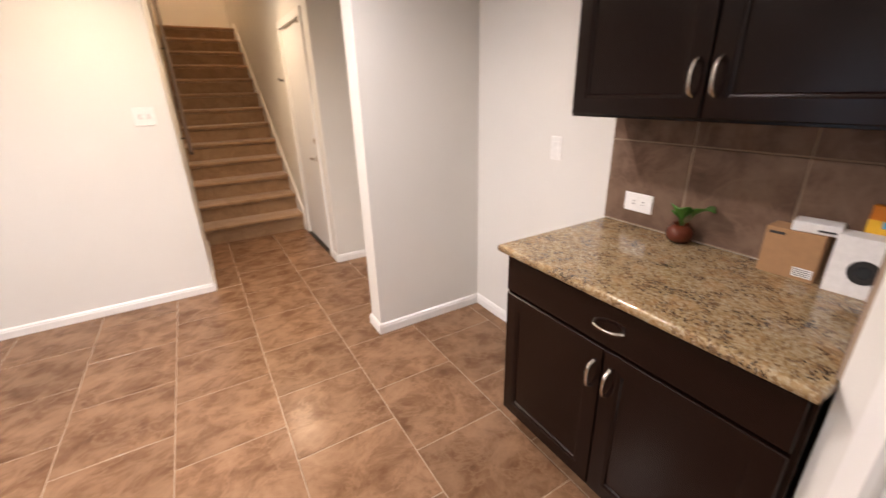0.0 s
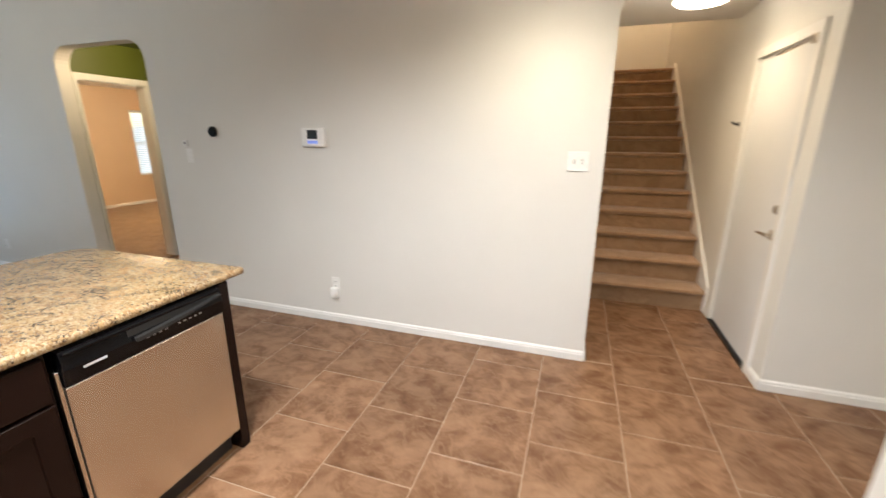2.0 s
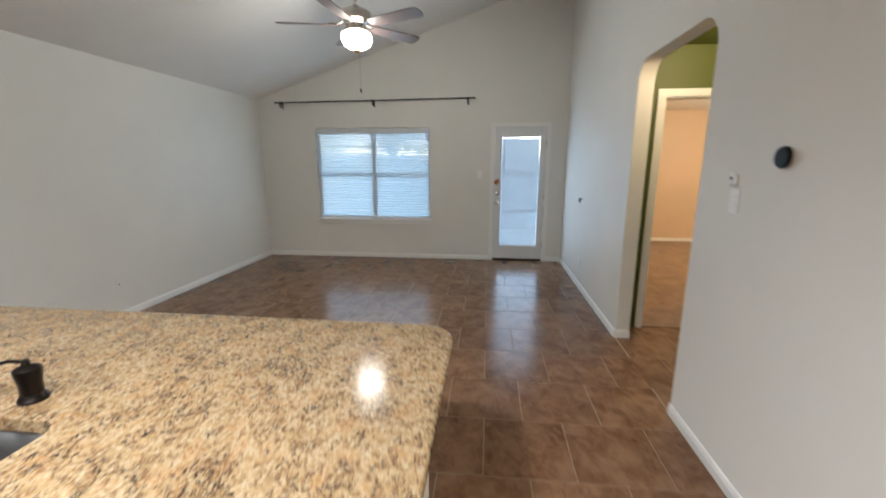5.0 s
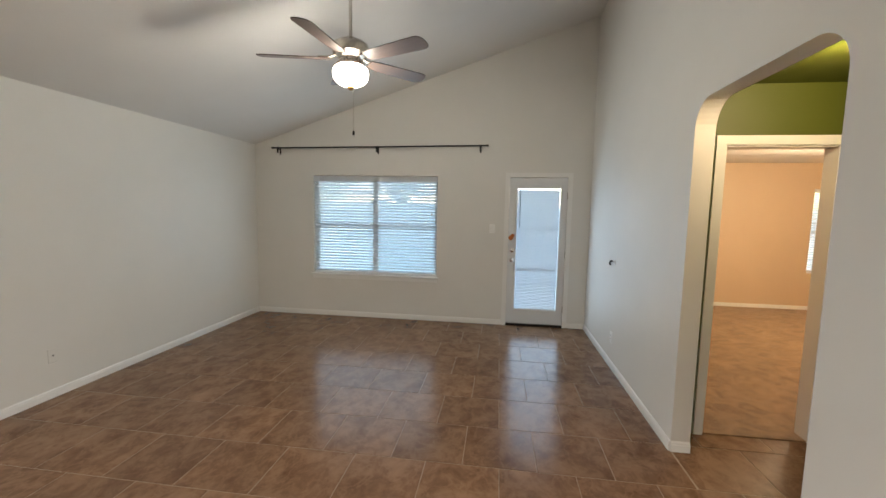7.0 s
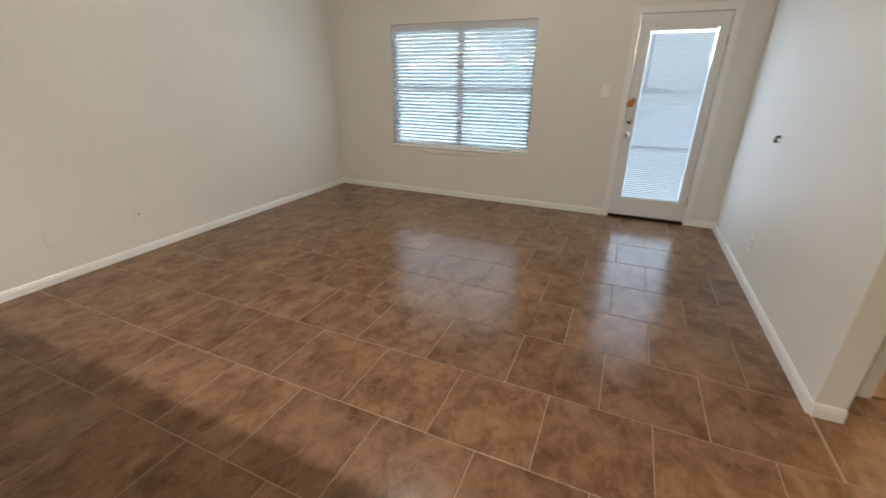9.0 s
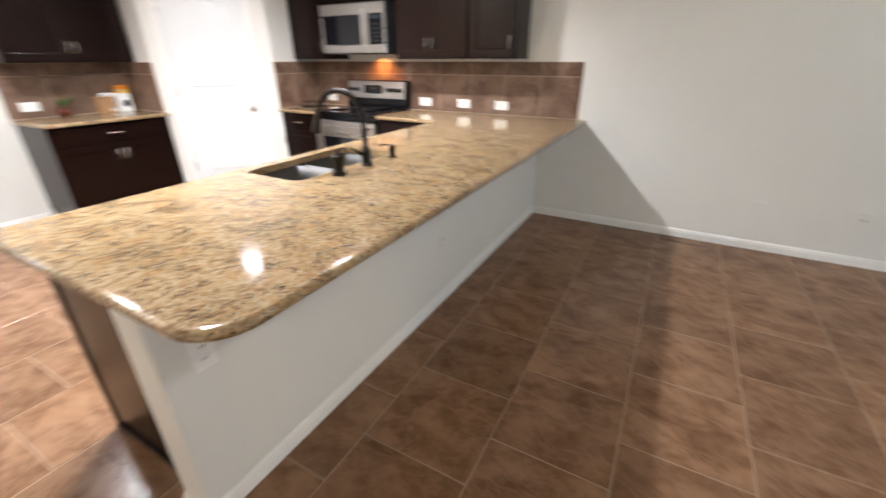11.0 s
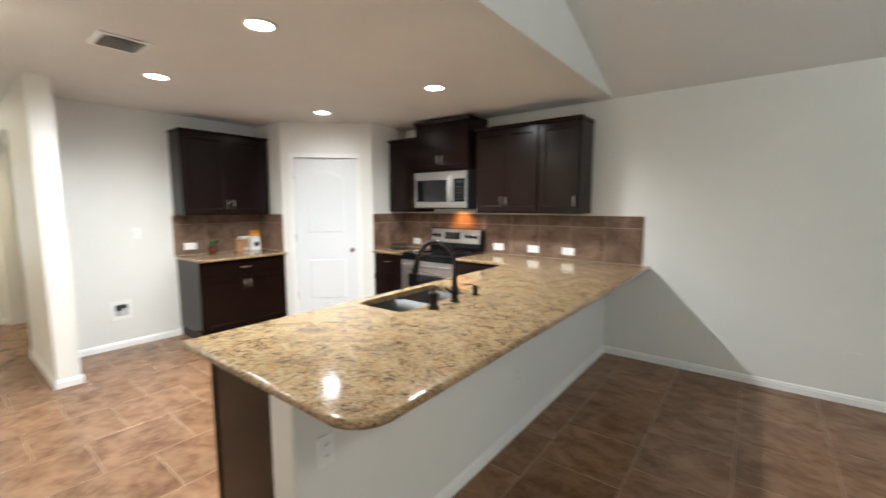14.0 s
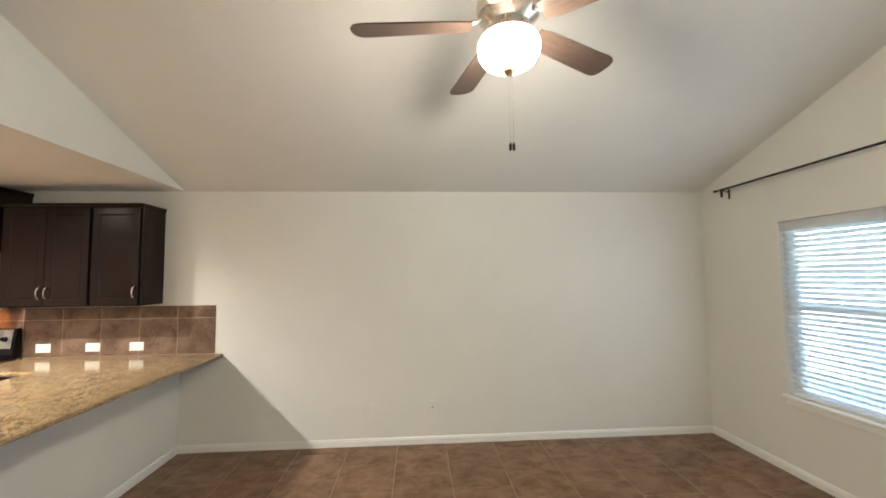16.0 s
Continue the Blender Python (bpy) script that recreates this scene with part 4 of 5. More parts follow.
flush_lamp((-0.12, 3.13, ZC), "drum ceiling light with nickel bands, lit")
flush_lamp((3.55, 3.18, ZC), "drum ceiling light with nickel bands, lit")
flush_lamp((0.73, 7.6, 5.0), "drum ceiling light above the stair landing, lit")
flush_lamp((0.75, 4.47, ZC), "drum ceiling light with nickel bands, lit")
vl = thing("vestibule_light", pose(-4.02, 4.25, 2.44), "small frosted ceiling light, lit", "ceiling light")
part("base", lathe([(0, 0), (0.06, 0), (0.06, -0.02), (0, -0.02)], (0, 0, 0), 24), M_BRONZE, vl, smooth=40)
part("shade", lathe([(0.03, -0.021), (0.055, -0.04), (0.06, -0.09), (0.04, -0.12), (0, -0.125)], (0, 0, 0), 24), M_DOME, vl, "lit frosted glass shade", 60).visible_shadow = False
vent = thing("ceiling_vent", pose(-0.12, 2.27, ZC), "white ceiling air vent with slanted slats", "vent")
part("backing", box((-0.11, -0.10, -0.003), (0.11, 0.10, -0.001)), M_PLUGDARK, vent)
for lo, hi in (((-0.14, -0.13, -0.01), (0.14, -0.10, 0)), ((-0.14, 0.10, -0.01), (0.14, 0.13, 0)), ((-0.14, -0.10, -0.01), (-0.11, 0.10, 0)), ((0.11, -0.10, -0.01), (0.14, 0.10, 0))):
    part("frame", box(lo, hi, 0.003), M_PLATE, vent)
for k in range(6):
    b = box((-0.014, -0.10, -0.001), (0.014, 0.10, 0.001))
    s_ = part("slat", b, M_PLATE, vent)
    s_.matrix_basis = pose(-0.092 + 0.0368 * k, 0, -0.011, 0, -35, 0)


# ---- kitchen ----
def panel_front(x0, x1, z0, z1, y, rail=0.055, t=0.019, flat=False):
    """A framed cabinet front with a sunk panel; y is its back, local -y outwards."""
    b = bmesh.new()
    prof = [(0, 0), (0, -t + 0.003), (0.003, -t)]
    prof += [(0.012, -t)] if flat else [(rail, -t), (rail + 0.004, -t + 0.003), (rail + 0.010, -t + 0.004), (rail + 0.014, -t + 0.010)]
    rings = [[b.verts.new(p) for p in ((x0 + i, y + d, z0 + i), (x1 - i, y + d, z0 + i), (x1 - i, y + d, z1 - i), (x0 + i, y + d, z1 - i))] for i, d in prof]
    for p, q in zip(rings, rings[1:]):
        for k in range(4):
            b.faces.new((p[k], p[(k + 1) % 4], q[(k + 1) % 4], q[k]))
    b.faces.new(rings[-1])
    b.faces.new(rings[0])
    return b


def pull(parent, x, y, z, upright=True, length=0.10):
    h = length / 2
    path = []
    for k in range(9):
        u = -1 + 2 * k / 8
        out = -0.004 - 0.026 * (1 - u * u) ** 0.5 if abs(u) < 1 else 0.0
        path.append((x, y + out, z + u * h) if upright else (x + u * h, y + out, z))
    rad = [0.0065, 0.006, 0.005, 0.0045, 0.0045, 0.0045, 0.005, 0.006, 0.0065]
    part("handle", tube(path, rad, 10), M_NICKEL, parent, "curved satin nickel handle", 50)


def cabinet(name, m, w, d, z0, z1, fronts, label, group, toe=0.0, crown=0.0, side_panels=True):
    """fronts: (kind, x0, x1, z0, z1, handle) with handle '', 'l', 'r', 'lb', 'rb', 'c'."""
    c = thing(name, m, label, "cabinet", group)
    part("body", box((0, -d + 0.02, z0 + toe), (w, -0.001, z1), 0.0015), M_ESP, c)
    if toe:
        part("toe_kick", box((0.01, -d + 0.085, 0.001), (w - 0.01, -0.002, toe)), M_ESPIN, c)
    if crown:
        part("crown", prism([(-d + 0.02, z1), (-d + 0.002, z1), (-d - 0.004, z1 + crown * 0.5), (-d - 0.012, z1 + crown), (-0.002, z1 + crown), (-0.002, z1)], -0.008, w + 0.008, "x"), M_ESP, c, "dark crown strip")
    for kind, a, b_, lo, hi, hd in fronts:
        f = part(kind, panel_front(a, b_, lo, hi, -d + 0.0195, flat=kind == "drawer_front"), M_ESP, c)
        if hd == "c":
            pull(f, (a + b_) / 2, -d, (lo + hi) / 2, False)
        elif hd:
            pull(f, a + 0.028 if "l" in hd else b_ - 0.028, -d, lo + 0.11 if "b" in hd else hi - 0.11)
    return c


G_UP, G_LOW = "kitchen wall cabinets", "kitchen base cabinets"
cabinet("wall_cabinet", on_south(0.535), 0.49, 0.335, 1.385, 2.255, [("door", 0.012, 0.478, 1.395, 2.245, "rb")], "dark espresso wall cabinet with one door", G_UP, 0, 0.03)
cabinet("wall_cabinet", on_south(0.04), 0.785, 0.385, 1.862, 2.40, [("door", 0.012, 0.389, 1.872, 2.392, "rb"), ("door", 0.395, 0.773, 1.872, 2.392, "lb")], "short dark espresso cabinet above the microwave", G_UP, 0, 0.035)
cabinet("wall_cabinet", on_south(-0.795), 0.735, 0.335, 1.385, 2.255, [("door", 0.012, 0.364, 1.395, 2.245, "rb"), ("door", 0.370, 0.723, 1.395, 2.245, "lb")], "dark espresso wall cabinet with two doors", G_UP, 0, 0.03)
cabinet("wall_cabinet", on_south(-1.531), 0.424, 0.335, 1.385, 2.255, [("door", 0.012, 0.405, 1.395, 2.245, "rb")], "narrow dark espresso wall cabinet at the run's end", G_UP, 0, 0.03)
cabinet("wall_cabinet", on_east(XN, 1.385), 0.965, 0.315, 1.362, 2.255, [("door", 0.012, 0.480, 1.372, 2.245, "rb"), ("door", 0.486, 0.953, 1.372, 2.245, "lb")], "dark espresso wall cabinet above the coffee counter", G_UP, 0, 0.025)
cabinet("base_cabinet", on_east(XN, 1.385), 0.975, 0.60, 0.0, 0.872, [("drawer_front", 0.012, 0.963, 0.712, 0.858, "c"), ("door", 0.012, 0.480, 0.115, 0.700, "r"), ("door", 0.486, 0.963, 0.115, 0.700, "l")], "dark espresso base cabinet with a wide drawer and two doors", G_LOW, 0.10)
cabinet("base_cabinet", on_south(0.535), 0.49, 0.62, 0.0, 0.872, [("drawer_front", 0.012, 0.478, 0.712, 0.858, "c"), ("door", 0.012, 0.478, 0.115, 0.700, "l")], "dark espresso base cabinet beside the range", G_LOW, 0.10)
cabinet("base_cabinet", on_south(-0.755), 0.645, 0.62, 0.0, 0.872, [("drawer_front", 0.012, 0.60, 0.712, 0.858, "c"), ("door", 0.012, 0.60, 0.115, 0.700, "l")], "dark espresso corner base cabinet", G_LOW, 0.10)


def pen(y):
    return pose(XP1, y, 0, 0, 0, 90)


cabinet("base_cabinet", pen(-0.34), 1.18, 0.60, 0.0, 0.872, [("drawer_front", 0.04, 0.58, 0.712, 0.858, "c"), ("drawer_front", 0.586, 1.168, 0.712, 0.858, "c"), ("door", 0.04, 0.58, 0.115, 0.700, "r"), ("door", 0.586, 1.168, 0.115, 0.700, "l")], "dark espresso base cabinet under the peninsula", G_LOW, 0.10)
cabinet("sink_cabinet", pen(0.845), 0.86, 0.60, 0.0, 0.69, [("drawer_front", 0.012, 0.425, 0.712, 0.858, ""), ("drawer_front", 0.431, 0.848, 0.712, 0.858, ""), ("door", 0.012, 0.425, 0.115, 0.700, "r"), ("door", 0.431, 0.848, 0.115, 0.700, "l")], "dark espresso sink base cabinet", G_LOW, 0.10)
sinkfront = thing("sink_apron", pen(0.845), "dark wooden apron rail in front of the sink", "cabinet rail")
part("rail", box((0, -0.58, 0.69), (0.86, -0.545, 0.872)), M_ESP, sinkfront)
endp = thing("end_panel", pose(0, 0, 0), "dark espresso panel closing the peninsula's end", "cabinet panel")
part("panel", box((XP1 + 0.002, 2.330, 0.0), (-1.415, 2.372, 0.872), 0.003), M_ESP, endp)
part("edge_strip", box((-1.420, 2.329, 0.0), (-1.392, 2.378, 0.872), 0.003), M_ESP, endp)
part("shoe", box((XP1 + 0.002, 2.3725, 0.0), (-1.421, 2.384, 0.02), 0.003), M_ESP, endp)

# half wall that carries the counter
structure("wall_peninsula", prism([(XP0, YR), (XP1, YR), (XP1, 2.433)] + arc(XP0 + 0.012, 2.421, 0.012, 90, 180, 4), 0.0, 0.872, "z"), M_WALL, "painted half wall under the counter", "half wall")
structure("trim_peninsula", box((XP1 - 0.14, 2.4335, 0.845), (XP1 + 0.01, 2.445, 0.873), 0.003), M_TRIM, "white strip under the counter", "trim")


def slab(outer, holes, z0, z1, r):
    """A worktop with rounded edges and cut-outs; outer runs anticlockwise."""
    b = bmesh.new()

    def offset(pts, d):
        out, k = [], len(pts)
        for i in range(k):
            p, q, s = Vector(pts[i - 1]), Vector(pts[i]), Vector(pts[(i + 1) % k])
            e0, e1 = (q - p).normalized(), (s - q).normalized()
            n0, n1 = Vector((-e0.y, e0.x)), Vector((-e1.y, e1.x))
            mv = n0 + n1
            out.append(q + mv * (d / max(0.3, 1 + n0.dot(n1))))
        return out

    prof = [(r + 0.006, z1), (r, z1), (r * 0.62, z1 - r * 0.08), (r * 0.29, z1 - r * 0.29), (r * 0.08, z1 - r * 0.62), (0, z1 - r), (0, z0 + r), (r * 0.29, z0 + r * 0.29), (r, z0), (r + 0.006, z0)]
    loops = {"top": [], "low": []}
    rings = [[b.verts.new((p.x, p.y, z)) for p in offset(outer, d)] for d, z in prof]
    for p, q in zip(rings, rings[1:]):
        for i in range(len(outer)):
            b.faces.new((p[i], p[(i + 1) % len(outer)], q[(i + 1) % len(outer)], q[i]))
    loops["top"].append(rings[0])
    loops["low"].append(rings[-1])
    for h in holes:
        hr = [[b.verts.new((p[0], p[1], z)) for p in h] for z in (z1, z0)]
        for i in range(len(h)):
            b.faces.new((hr[0][i], hr[0][(i + 1) % len(h)], hr[1][(i + 1) % len(h)], hr[1][i]))
        loops["top"].append(hr[0])
        loops["low"].append(hr[1])
    for key in ("top", "low"):
        edges = []
        for lp in loops[key]:
            for i in range(len(lp)):
                e = b.edges.get((lp[i], lp[(i + 1) % len(lp)])) or b.edges.new((lp[i], lp[(i + 1) % len(lp)]))
                edges.append(e)
        bmesh.ops.triangle_fill(b, edges=edges, use_beauty=True)
    return b


def rounded(x0, x1, y0, y1, r, n=5):
    return arc(x1 - r, y1 - r, r, 0, 90, n) + arc(x0 + r, y1 - r, r, 90, 180, n) + arc(x0 + r, y0 + r, r, 180, 270, n) + arc(x1 - r, y0 + r, r, 270, 360, n)


CW, CE, CN, CF = -2.513, -1.385, 2.483, -0.345
SX0, SX1, SY0, SY1 = -1.815, -1.465, 0.905, 1.600
outer = [(CE, CF), (CE, CN - 0.012), (CE - 0.012, CN)] + arc(CW + 0.13, CN - 0.13, 0.13, 90, 180, 8) + [(CW, YR + 0.001), (-0.745, YR + 0.001), (-0.745, CF)]
ctop = thing("peninsula_worktop", pose(0, 0, 0), "polished tan and brown speckled granite worktop", "worktop")
part("granite_top", slab(outer, [rounded(SX0, SX1, SY0, SY1, 0.05)], 0.873, 0.906, 0.014), M_GRANITE, ctop, smooth=30)
ctop2 = thing("range_side_worktop", pose(0, 0, 0), "polished speckled granite worktop beside the range", "worktop")
part("granite_top", slab([(0.042, YR + 0.001), (PB.x - 0.001, YR + 0.001), (PB.x - 0.001, CF), (0.042, CF)], [], 0.873, 0.906, 0.014), M_GRANITE, ctop2, smooth=30)
ctop3 = thing("coffee_worktop", pose(0, 0, 0), "polished speckled granite worktop on the coffee cabinet", "worktop")
part("granite_top", slab([(1.235, PA.y + 0.002), (XN - 0.001, PA.y + 0.002), (XN - 0.001, 1.400), (1.235, 1.400)], [], 0.873, 0.906, 0.014), M_GRANITE, ctop3, smooth=30)

# sink with two bowls
sink = thing("kitchen_sink", pose(0, 0, 0), "double-bowl stainless steel undermount sink", "sink")
SM = 1.265
for lo, hi in ((SY0 - 0.006, SM - 0.012), (SM + 0.012, SY1 + 0.006)):
    b = bmesh.new()
    rings = []
    for ins, z, rr in ((0.0, 0.872, 0.055), (0.004, 0.80, 0.055), (0.008, 0.72, 0.055), (0.030, 0.695, 0.05), (0.07, 0.688, 0.04)):
        rings.append([b.verts.new((px, py, z)) for px, py in rounded(SX0 - 0.006 + ins, SX1 + 0.006 - ins, lo + ins, hi - ins, rr, 5)])
    for p, q in zip(rings, rings[1:]):
        for i in range(len(p)):
            b.faces.new((p[i], p[(i + 1) % len(p)], q[(i + 1) % len(p)], q[i]))
    b.faces.new(rings[-1])
    bowl = part("bowl", b, M_SINK, sink, smooth=50)
    sol = bowl.modifiers.new("sheet", "SOLIDIFY")
    sol.thickness, sol.offset = 0.0015, 1
    part("drain", lathe([(0.043, 0.692), (0.043, 0.695), (0.034, 0.695), (0.030, 0.690), (0, 0.690)], ((SX0 + SX1) / 2, (lo + hi) / 2, 0), 24), M_NICKEL, sink, smooth=40)
part("divider", box((SX0 - 0.006, SM - 0.012, 0.80), (SX1 + 0.006, SM + 0.012, 0.858), 0.008, None, 3), M_SINK, sink, smooth=50)

fau = thing("kitchen_faucet", pose(-1.885, 1.215, 0.906), "tall dark bronze gooseneck faucet", "faucet")
part("base", lathe([(0, 0), (0.030, 0), (0.031, 0.006), (0.024, 0.012), (0.022, 0.03), (0.027, 0.045), (0.027, 0.07), (0.020, 0.09), (0.015, 0.10), (0, 0.10)], (0, 0, 0), 24), M_BRONZE, fau, smooth=40)
neck = [(0, 0, 0.09), (0, 0, 0.16), (0, 0, 0.215)] + [(0.135 - 0.135 * math.cos(radians(a)), 0.015 * a / 180, 0.215 + 0.130 * math.sin(radians(a))) for a in range(15, 166, 15)]
part("neck", tube(neck, 0.0135, 14), M_BRONZE, fau, smooth=50)
hx = neck[-1]
part("spray_head", tube([hx, (hx[0] + 0.012, hx[1], hx[2] - 0.03), (hx[0] + 0.030, hx[1], hx[2] - 0.085), (hx[0] + 0.036, hx[1], hx[2] - 0.11)], [0.0145, 0.017, 0.022, 0.023], 16), M_BRONZE, fau, smooth=50)
part("lever", tube([(0, 0.02, 0.058), (0.0, 0.05, 0.07), (0.0, 0.10, 0.10)], [0.012, 0.008, 0.006], 10), M_BRONZE, fau, smooth=50)
hol = thing("lotion_dispenser", pose(-1.895, 1.425, 0.906), "dark bronze pump dispenser with a long curved spout", "soap dispenser")
part("collar", lathe([(0, 0), (0.032, 0), (0.033, 0.006), (0.028, 0.014), (0.026, 0.02), (0, 0.02)], (0, 0, 0), 20), M_BRONZE, hol, smooth=40)
part("body", lathe([(0, 0.018), (0.024, 0.02), (0.0245, 0.05), (0.028, 0.068), (0.029, 0.088), (0.022, 0.094), (0.010, 0.098), (0.008, 0.112), (0, 0.114)], (0, 0, 0), 20), M_BRONZE, hol, smooth=50)
part("spout", tube([(0.0, 0.0, 0.106), (0.012, -0.03, 0.112), (0.03, -0.07, 0.106), (0.04, -0.105, 0.088), (0.043, -0.115, 0.078)], 0.0048, 8), M_BRONZE, hol, smooth=50)
soap = thing("soap_dispenser", pose(-1.885, 0.995, 0.906), "small dark bronze soap dispenser", "soap dispenser")
part("body", lathe([(0, 0), (0.022, 0), (0.022, 0.006), (0.016, 0.012), (0.016, 0.03), (0.019, 0.04), (0.019, 0.058), (0.012, 0.064), (0, 0.066)], (0, 0, 0), 20), M_BRONZE, soap, smooth=40)
part("spout", tube([(0, 0, 0.056), (0.03, 0.0, 0.062), (0.07, 0.0, 0.058), (0.078, 0, 0.05)], 0.005, 8), M_BRONZE, soap, smooth=50)

# dishwasher
dwm = pen(1.722)
dw = thing("dishwasher", dwm, "stainless dishwasher with a black control panel", "dishwasher")
DWW = 0.604
part("tub", box((0.004, -0.565, 0.10), (DWW - 0.004, -0.01, 0.866)), M_BLACKM, dw)
part("door", box((0.002, -0.610, 0.125), (DWW - 0.002, -0.566, 0.742), 0.004), M_STEELV, dw, "brushed stainless door")
part("control_panel", prism([(-0.567, 0.745), (-0.612, 0.745), (-0.618, 0.80), (-0.610, 0.862), (-0.567, 0.866)], 0.002, DWW - 0.002, "x"), M_BLACK, dw, "glossy black control panel")
part("pocket", box((0.20, -0.6155, 0.800), (0.59, -0.6125, 0.846), 0.001), M_PLUGDARK, dw, "dark pull recess")
part("pocket_handle", prism([(0.22 + 0.365 * k / 14, 0.796 + 0.040 * (k / 14) ** 1.6) for k in range(15)] + [(0.585 - 0.365 * k / 14, 0.846 - 0.036 * (k / 14) ** 0.55) for k in range(1, 15)], -0.636, -0.611, "y"), M_BLACKM, dw, "curved black handle lip")
part("handle_strip", box((0.01, -0.622, 0.845), (DWW - 0.01, -0.611, 0.860), 0.004), M_BLACK, dw)
for k in range(9):
    kx = 0.26 + 0.024 * k + (0.03 if k > 3 else 0)
    part("button", box((kx, -0.6185, 0.786), (kx + 0.011, -0.615, 0.790), 0.0), M_CONC, dw)
part("badge", box((0.055, -0.6185, 0.785), (0.125, -0.6150, 0.792)), M_CONC, dw, "small pale badge bar")
part("kick_plate", box((0.01, -0.545, 0.003), (DWW - 0.01, -0.53, 0.118)), M_BLACKM, dw)
part("side_gasket", box((-0.012, -0.60, 0.12), (0.0, -0.575, 0.80), 0.002), M_STEELV, dw)

# range
rg = thing("electric_range", on_south(0.028), "stainless and black electric range with a back control panel", "range")
RW = 0.765
part("body", box((0.0, -0.62, 0.06), (RW, -0.02, 0.895), 0.003), M_BLACKM, rg)
part("cooktop", box((-0.002, -0.645, 0.896), (RW + 0.002, -0.06, 0.918), 0.006, None, 2), M_BGLASS, rg, "black glass cooktop")
for bx_, by_, br in ((0.19, -0.47, 0.11), (0.57, -0.47, 0.09), (0.19, -0.22, 0.08), (0.57, -0.22, 0.11)):
    part("burner_ring", lathe([(br, 0.9182), (br, 0.9190), (br - 0.004, 0.9190), (br - 0.004, 0.9182)], (bx_, by_, 0), 36), M_PLUGDARK, rg)
part("oven_door", box((0.006, -0.655, 0.235), (RW - 0.006, -0.621, 0.835), 0.006, None, 2), M_STEEL, rg, "stainless oven door")
part("oven_window", box((0.11, -0.658, 0.36), (RW - 0.11, -0.654, 0.68), 0.002), M_BGLASS, rg, "dark oven window")
part("vent_strip", box((0.004, -0.640, 0.842), (RW - 0.004, -0.618, 0.893), 0.003), M_BLACK, rg)
part("oven_handle", tube([(0.05, -0.655, 0.785), (0.055, -0.695, 0.790), (0.10, -0.700, 0.790), (RW - 0.10, -0.700, 0.790), (RW - 0.055, -0.695, 0.790), (RW - 0.05, -0.655, 0.785)], 0.0125, 12), M_STEEL, rg, "stainless bar handle", 50)
part("drawer", box((0.006, -0.65, 0.075), (RW - 0.006, -0.621, 0.225), 0.005), M_STEEL, rg, "stainless storage drawer")
part("back_guard", prism([(-0.022, 0.918), (-0.022, 1.175), (-0.040, 1.185), (-0.075, 1.180), (-0.110, 0.955), (-0.110, 0.918)], 0.0, RW, "x"), M_BLACK, rg, "black back panel")
face = [(-0.0802, 1.172), (-0.1065, 1.010), (-0.1105, 1.010), (-0.0842, 1.175)]
gf = part("control_face", prism(face, 0.02, RW - 0.02, "x"), M_STEEL, rg, "stainless control face")
for kx in (0.075, 0.145, 0.56, 0.625, 0.69):
    k_ = part("knob", lathe([(0.024, 0), (0.024, -0.004), (0.019, -0.007), (0.018, -0.026), (0, -0.028)], (0, 0, 0), 20, box((-0.004, -0.036, -0.018), (0.004, -0.02, 0.018), 0.002), "y"), M_BLACK, rg, "black knob", 40)
    k_.matrix_basis = pose(kx, -0.0985, 1.092, -9, 0, 0)
ds = part("display", box((-0.10, -0.004, -0.042), (0.13, 0.0, 0.042), 0.002), M_BGLASS, rg, "black display panel")
ds.matrix_basis = pose(0.33, -0.0975, 1.095, -9, 0, 0)
cl = part("clock_digits", box((-0.03, -0.0052, 0.004), (0.04, -0.0045, 0.024)), M_SCREEN, rg)
cl.matrix_basis = pose(0.33, -0.0975, 1.095, -9, 0, 0)

# microwave over the range
mw = thing("microwave", on_south(0.028) @ pose(0, 0, 1.432), "stainless over-range microwave with a dark glass door", "microwave")
part("case", box((0.002, -0.375, 0.0), (RW - 0.002, -0.002, 0.425), 0.003), M_BLACKM, mw)
part("door", box((0.003, -0.405, 0.006), (0.565, -0.376, 0.415), 0.005, None, 2), M_STEEL, mw, "stainless door")
part("window", box((0.035, -0.408, 0.075), (0.500, -0.404, 0.325), 0.004), M_BGLASS, mw, "dark glass window")
part("handle", tube([(0.535, -0.404, 0.06), (0.535, -0.440, 0.075), (0.535, -0.445, 0.21), (0.535, -0.440, 0.345), (0.535, -0.404, 0.36)], 0.011, 12), M_STEEL, mw, "upright stainless handle", 50)
part("control_panel", box((0.567, -0.405, 0.006), (RW - 0.003, -0.376, 0.415), 0.004), M_STEEL, mw, "stainless surround of the keypad")
part("keypad", box((0.585, -0.408, 0.075), (RW - 0.022, -0.404, 0.330), 0.003), M_BLACK, mw, "black keypad")
part("display", box((0.615, -0.4095, 0.285), (RW - 0.05, -0.4075, 0.312)), M_SCREEN, mw)
for r_ in range(5):
    for c_ in range(3):
        part("key", box((0.605 + 0.04 * c_, -0.4093, 0.10 + 0.033 * r_), (0.628 + 0.04 * c_, -0.4078, 0.113 + 0.033 * r_)), M_BLACKM, mw)
part("badge", lathe([(0.011, 0), (0.011, -0.002), (0, -0.002)], (0.275, -0.405, 0.372), 16, None, "y"), M_NICKEL, mw)
part("grille", box((0.02, -0.39, -0.006), (RW - 0.02, -0.20, 0.0)), M_BLACKM, mw)
lamp("range_hood_lamp", (-0.42, YR + 0.12, 1.422), 2.2, (1.0, 0.40, 0.10), 0.05, (-0.42, YR + 0.08, 0.9), 150)

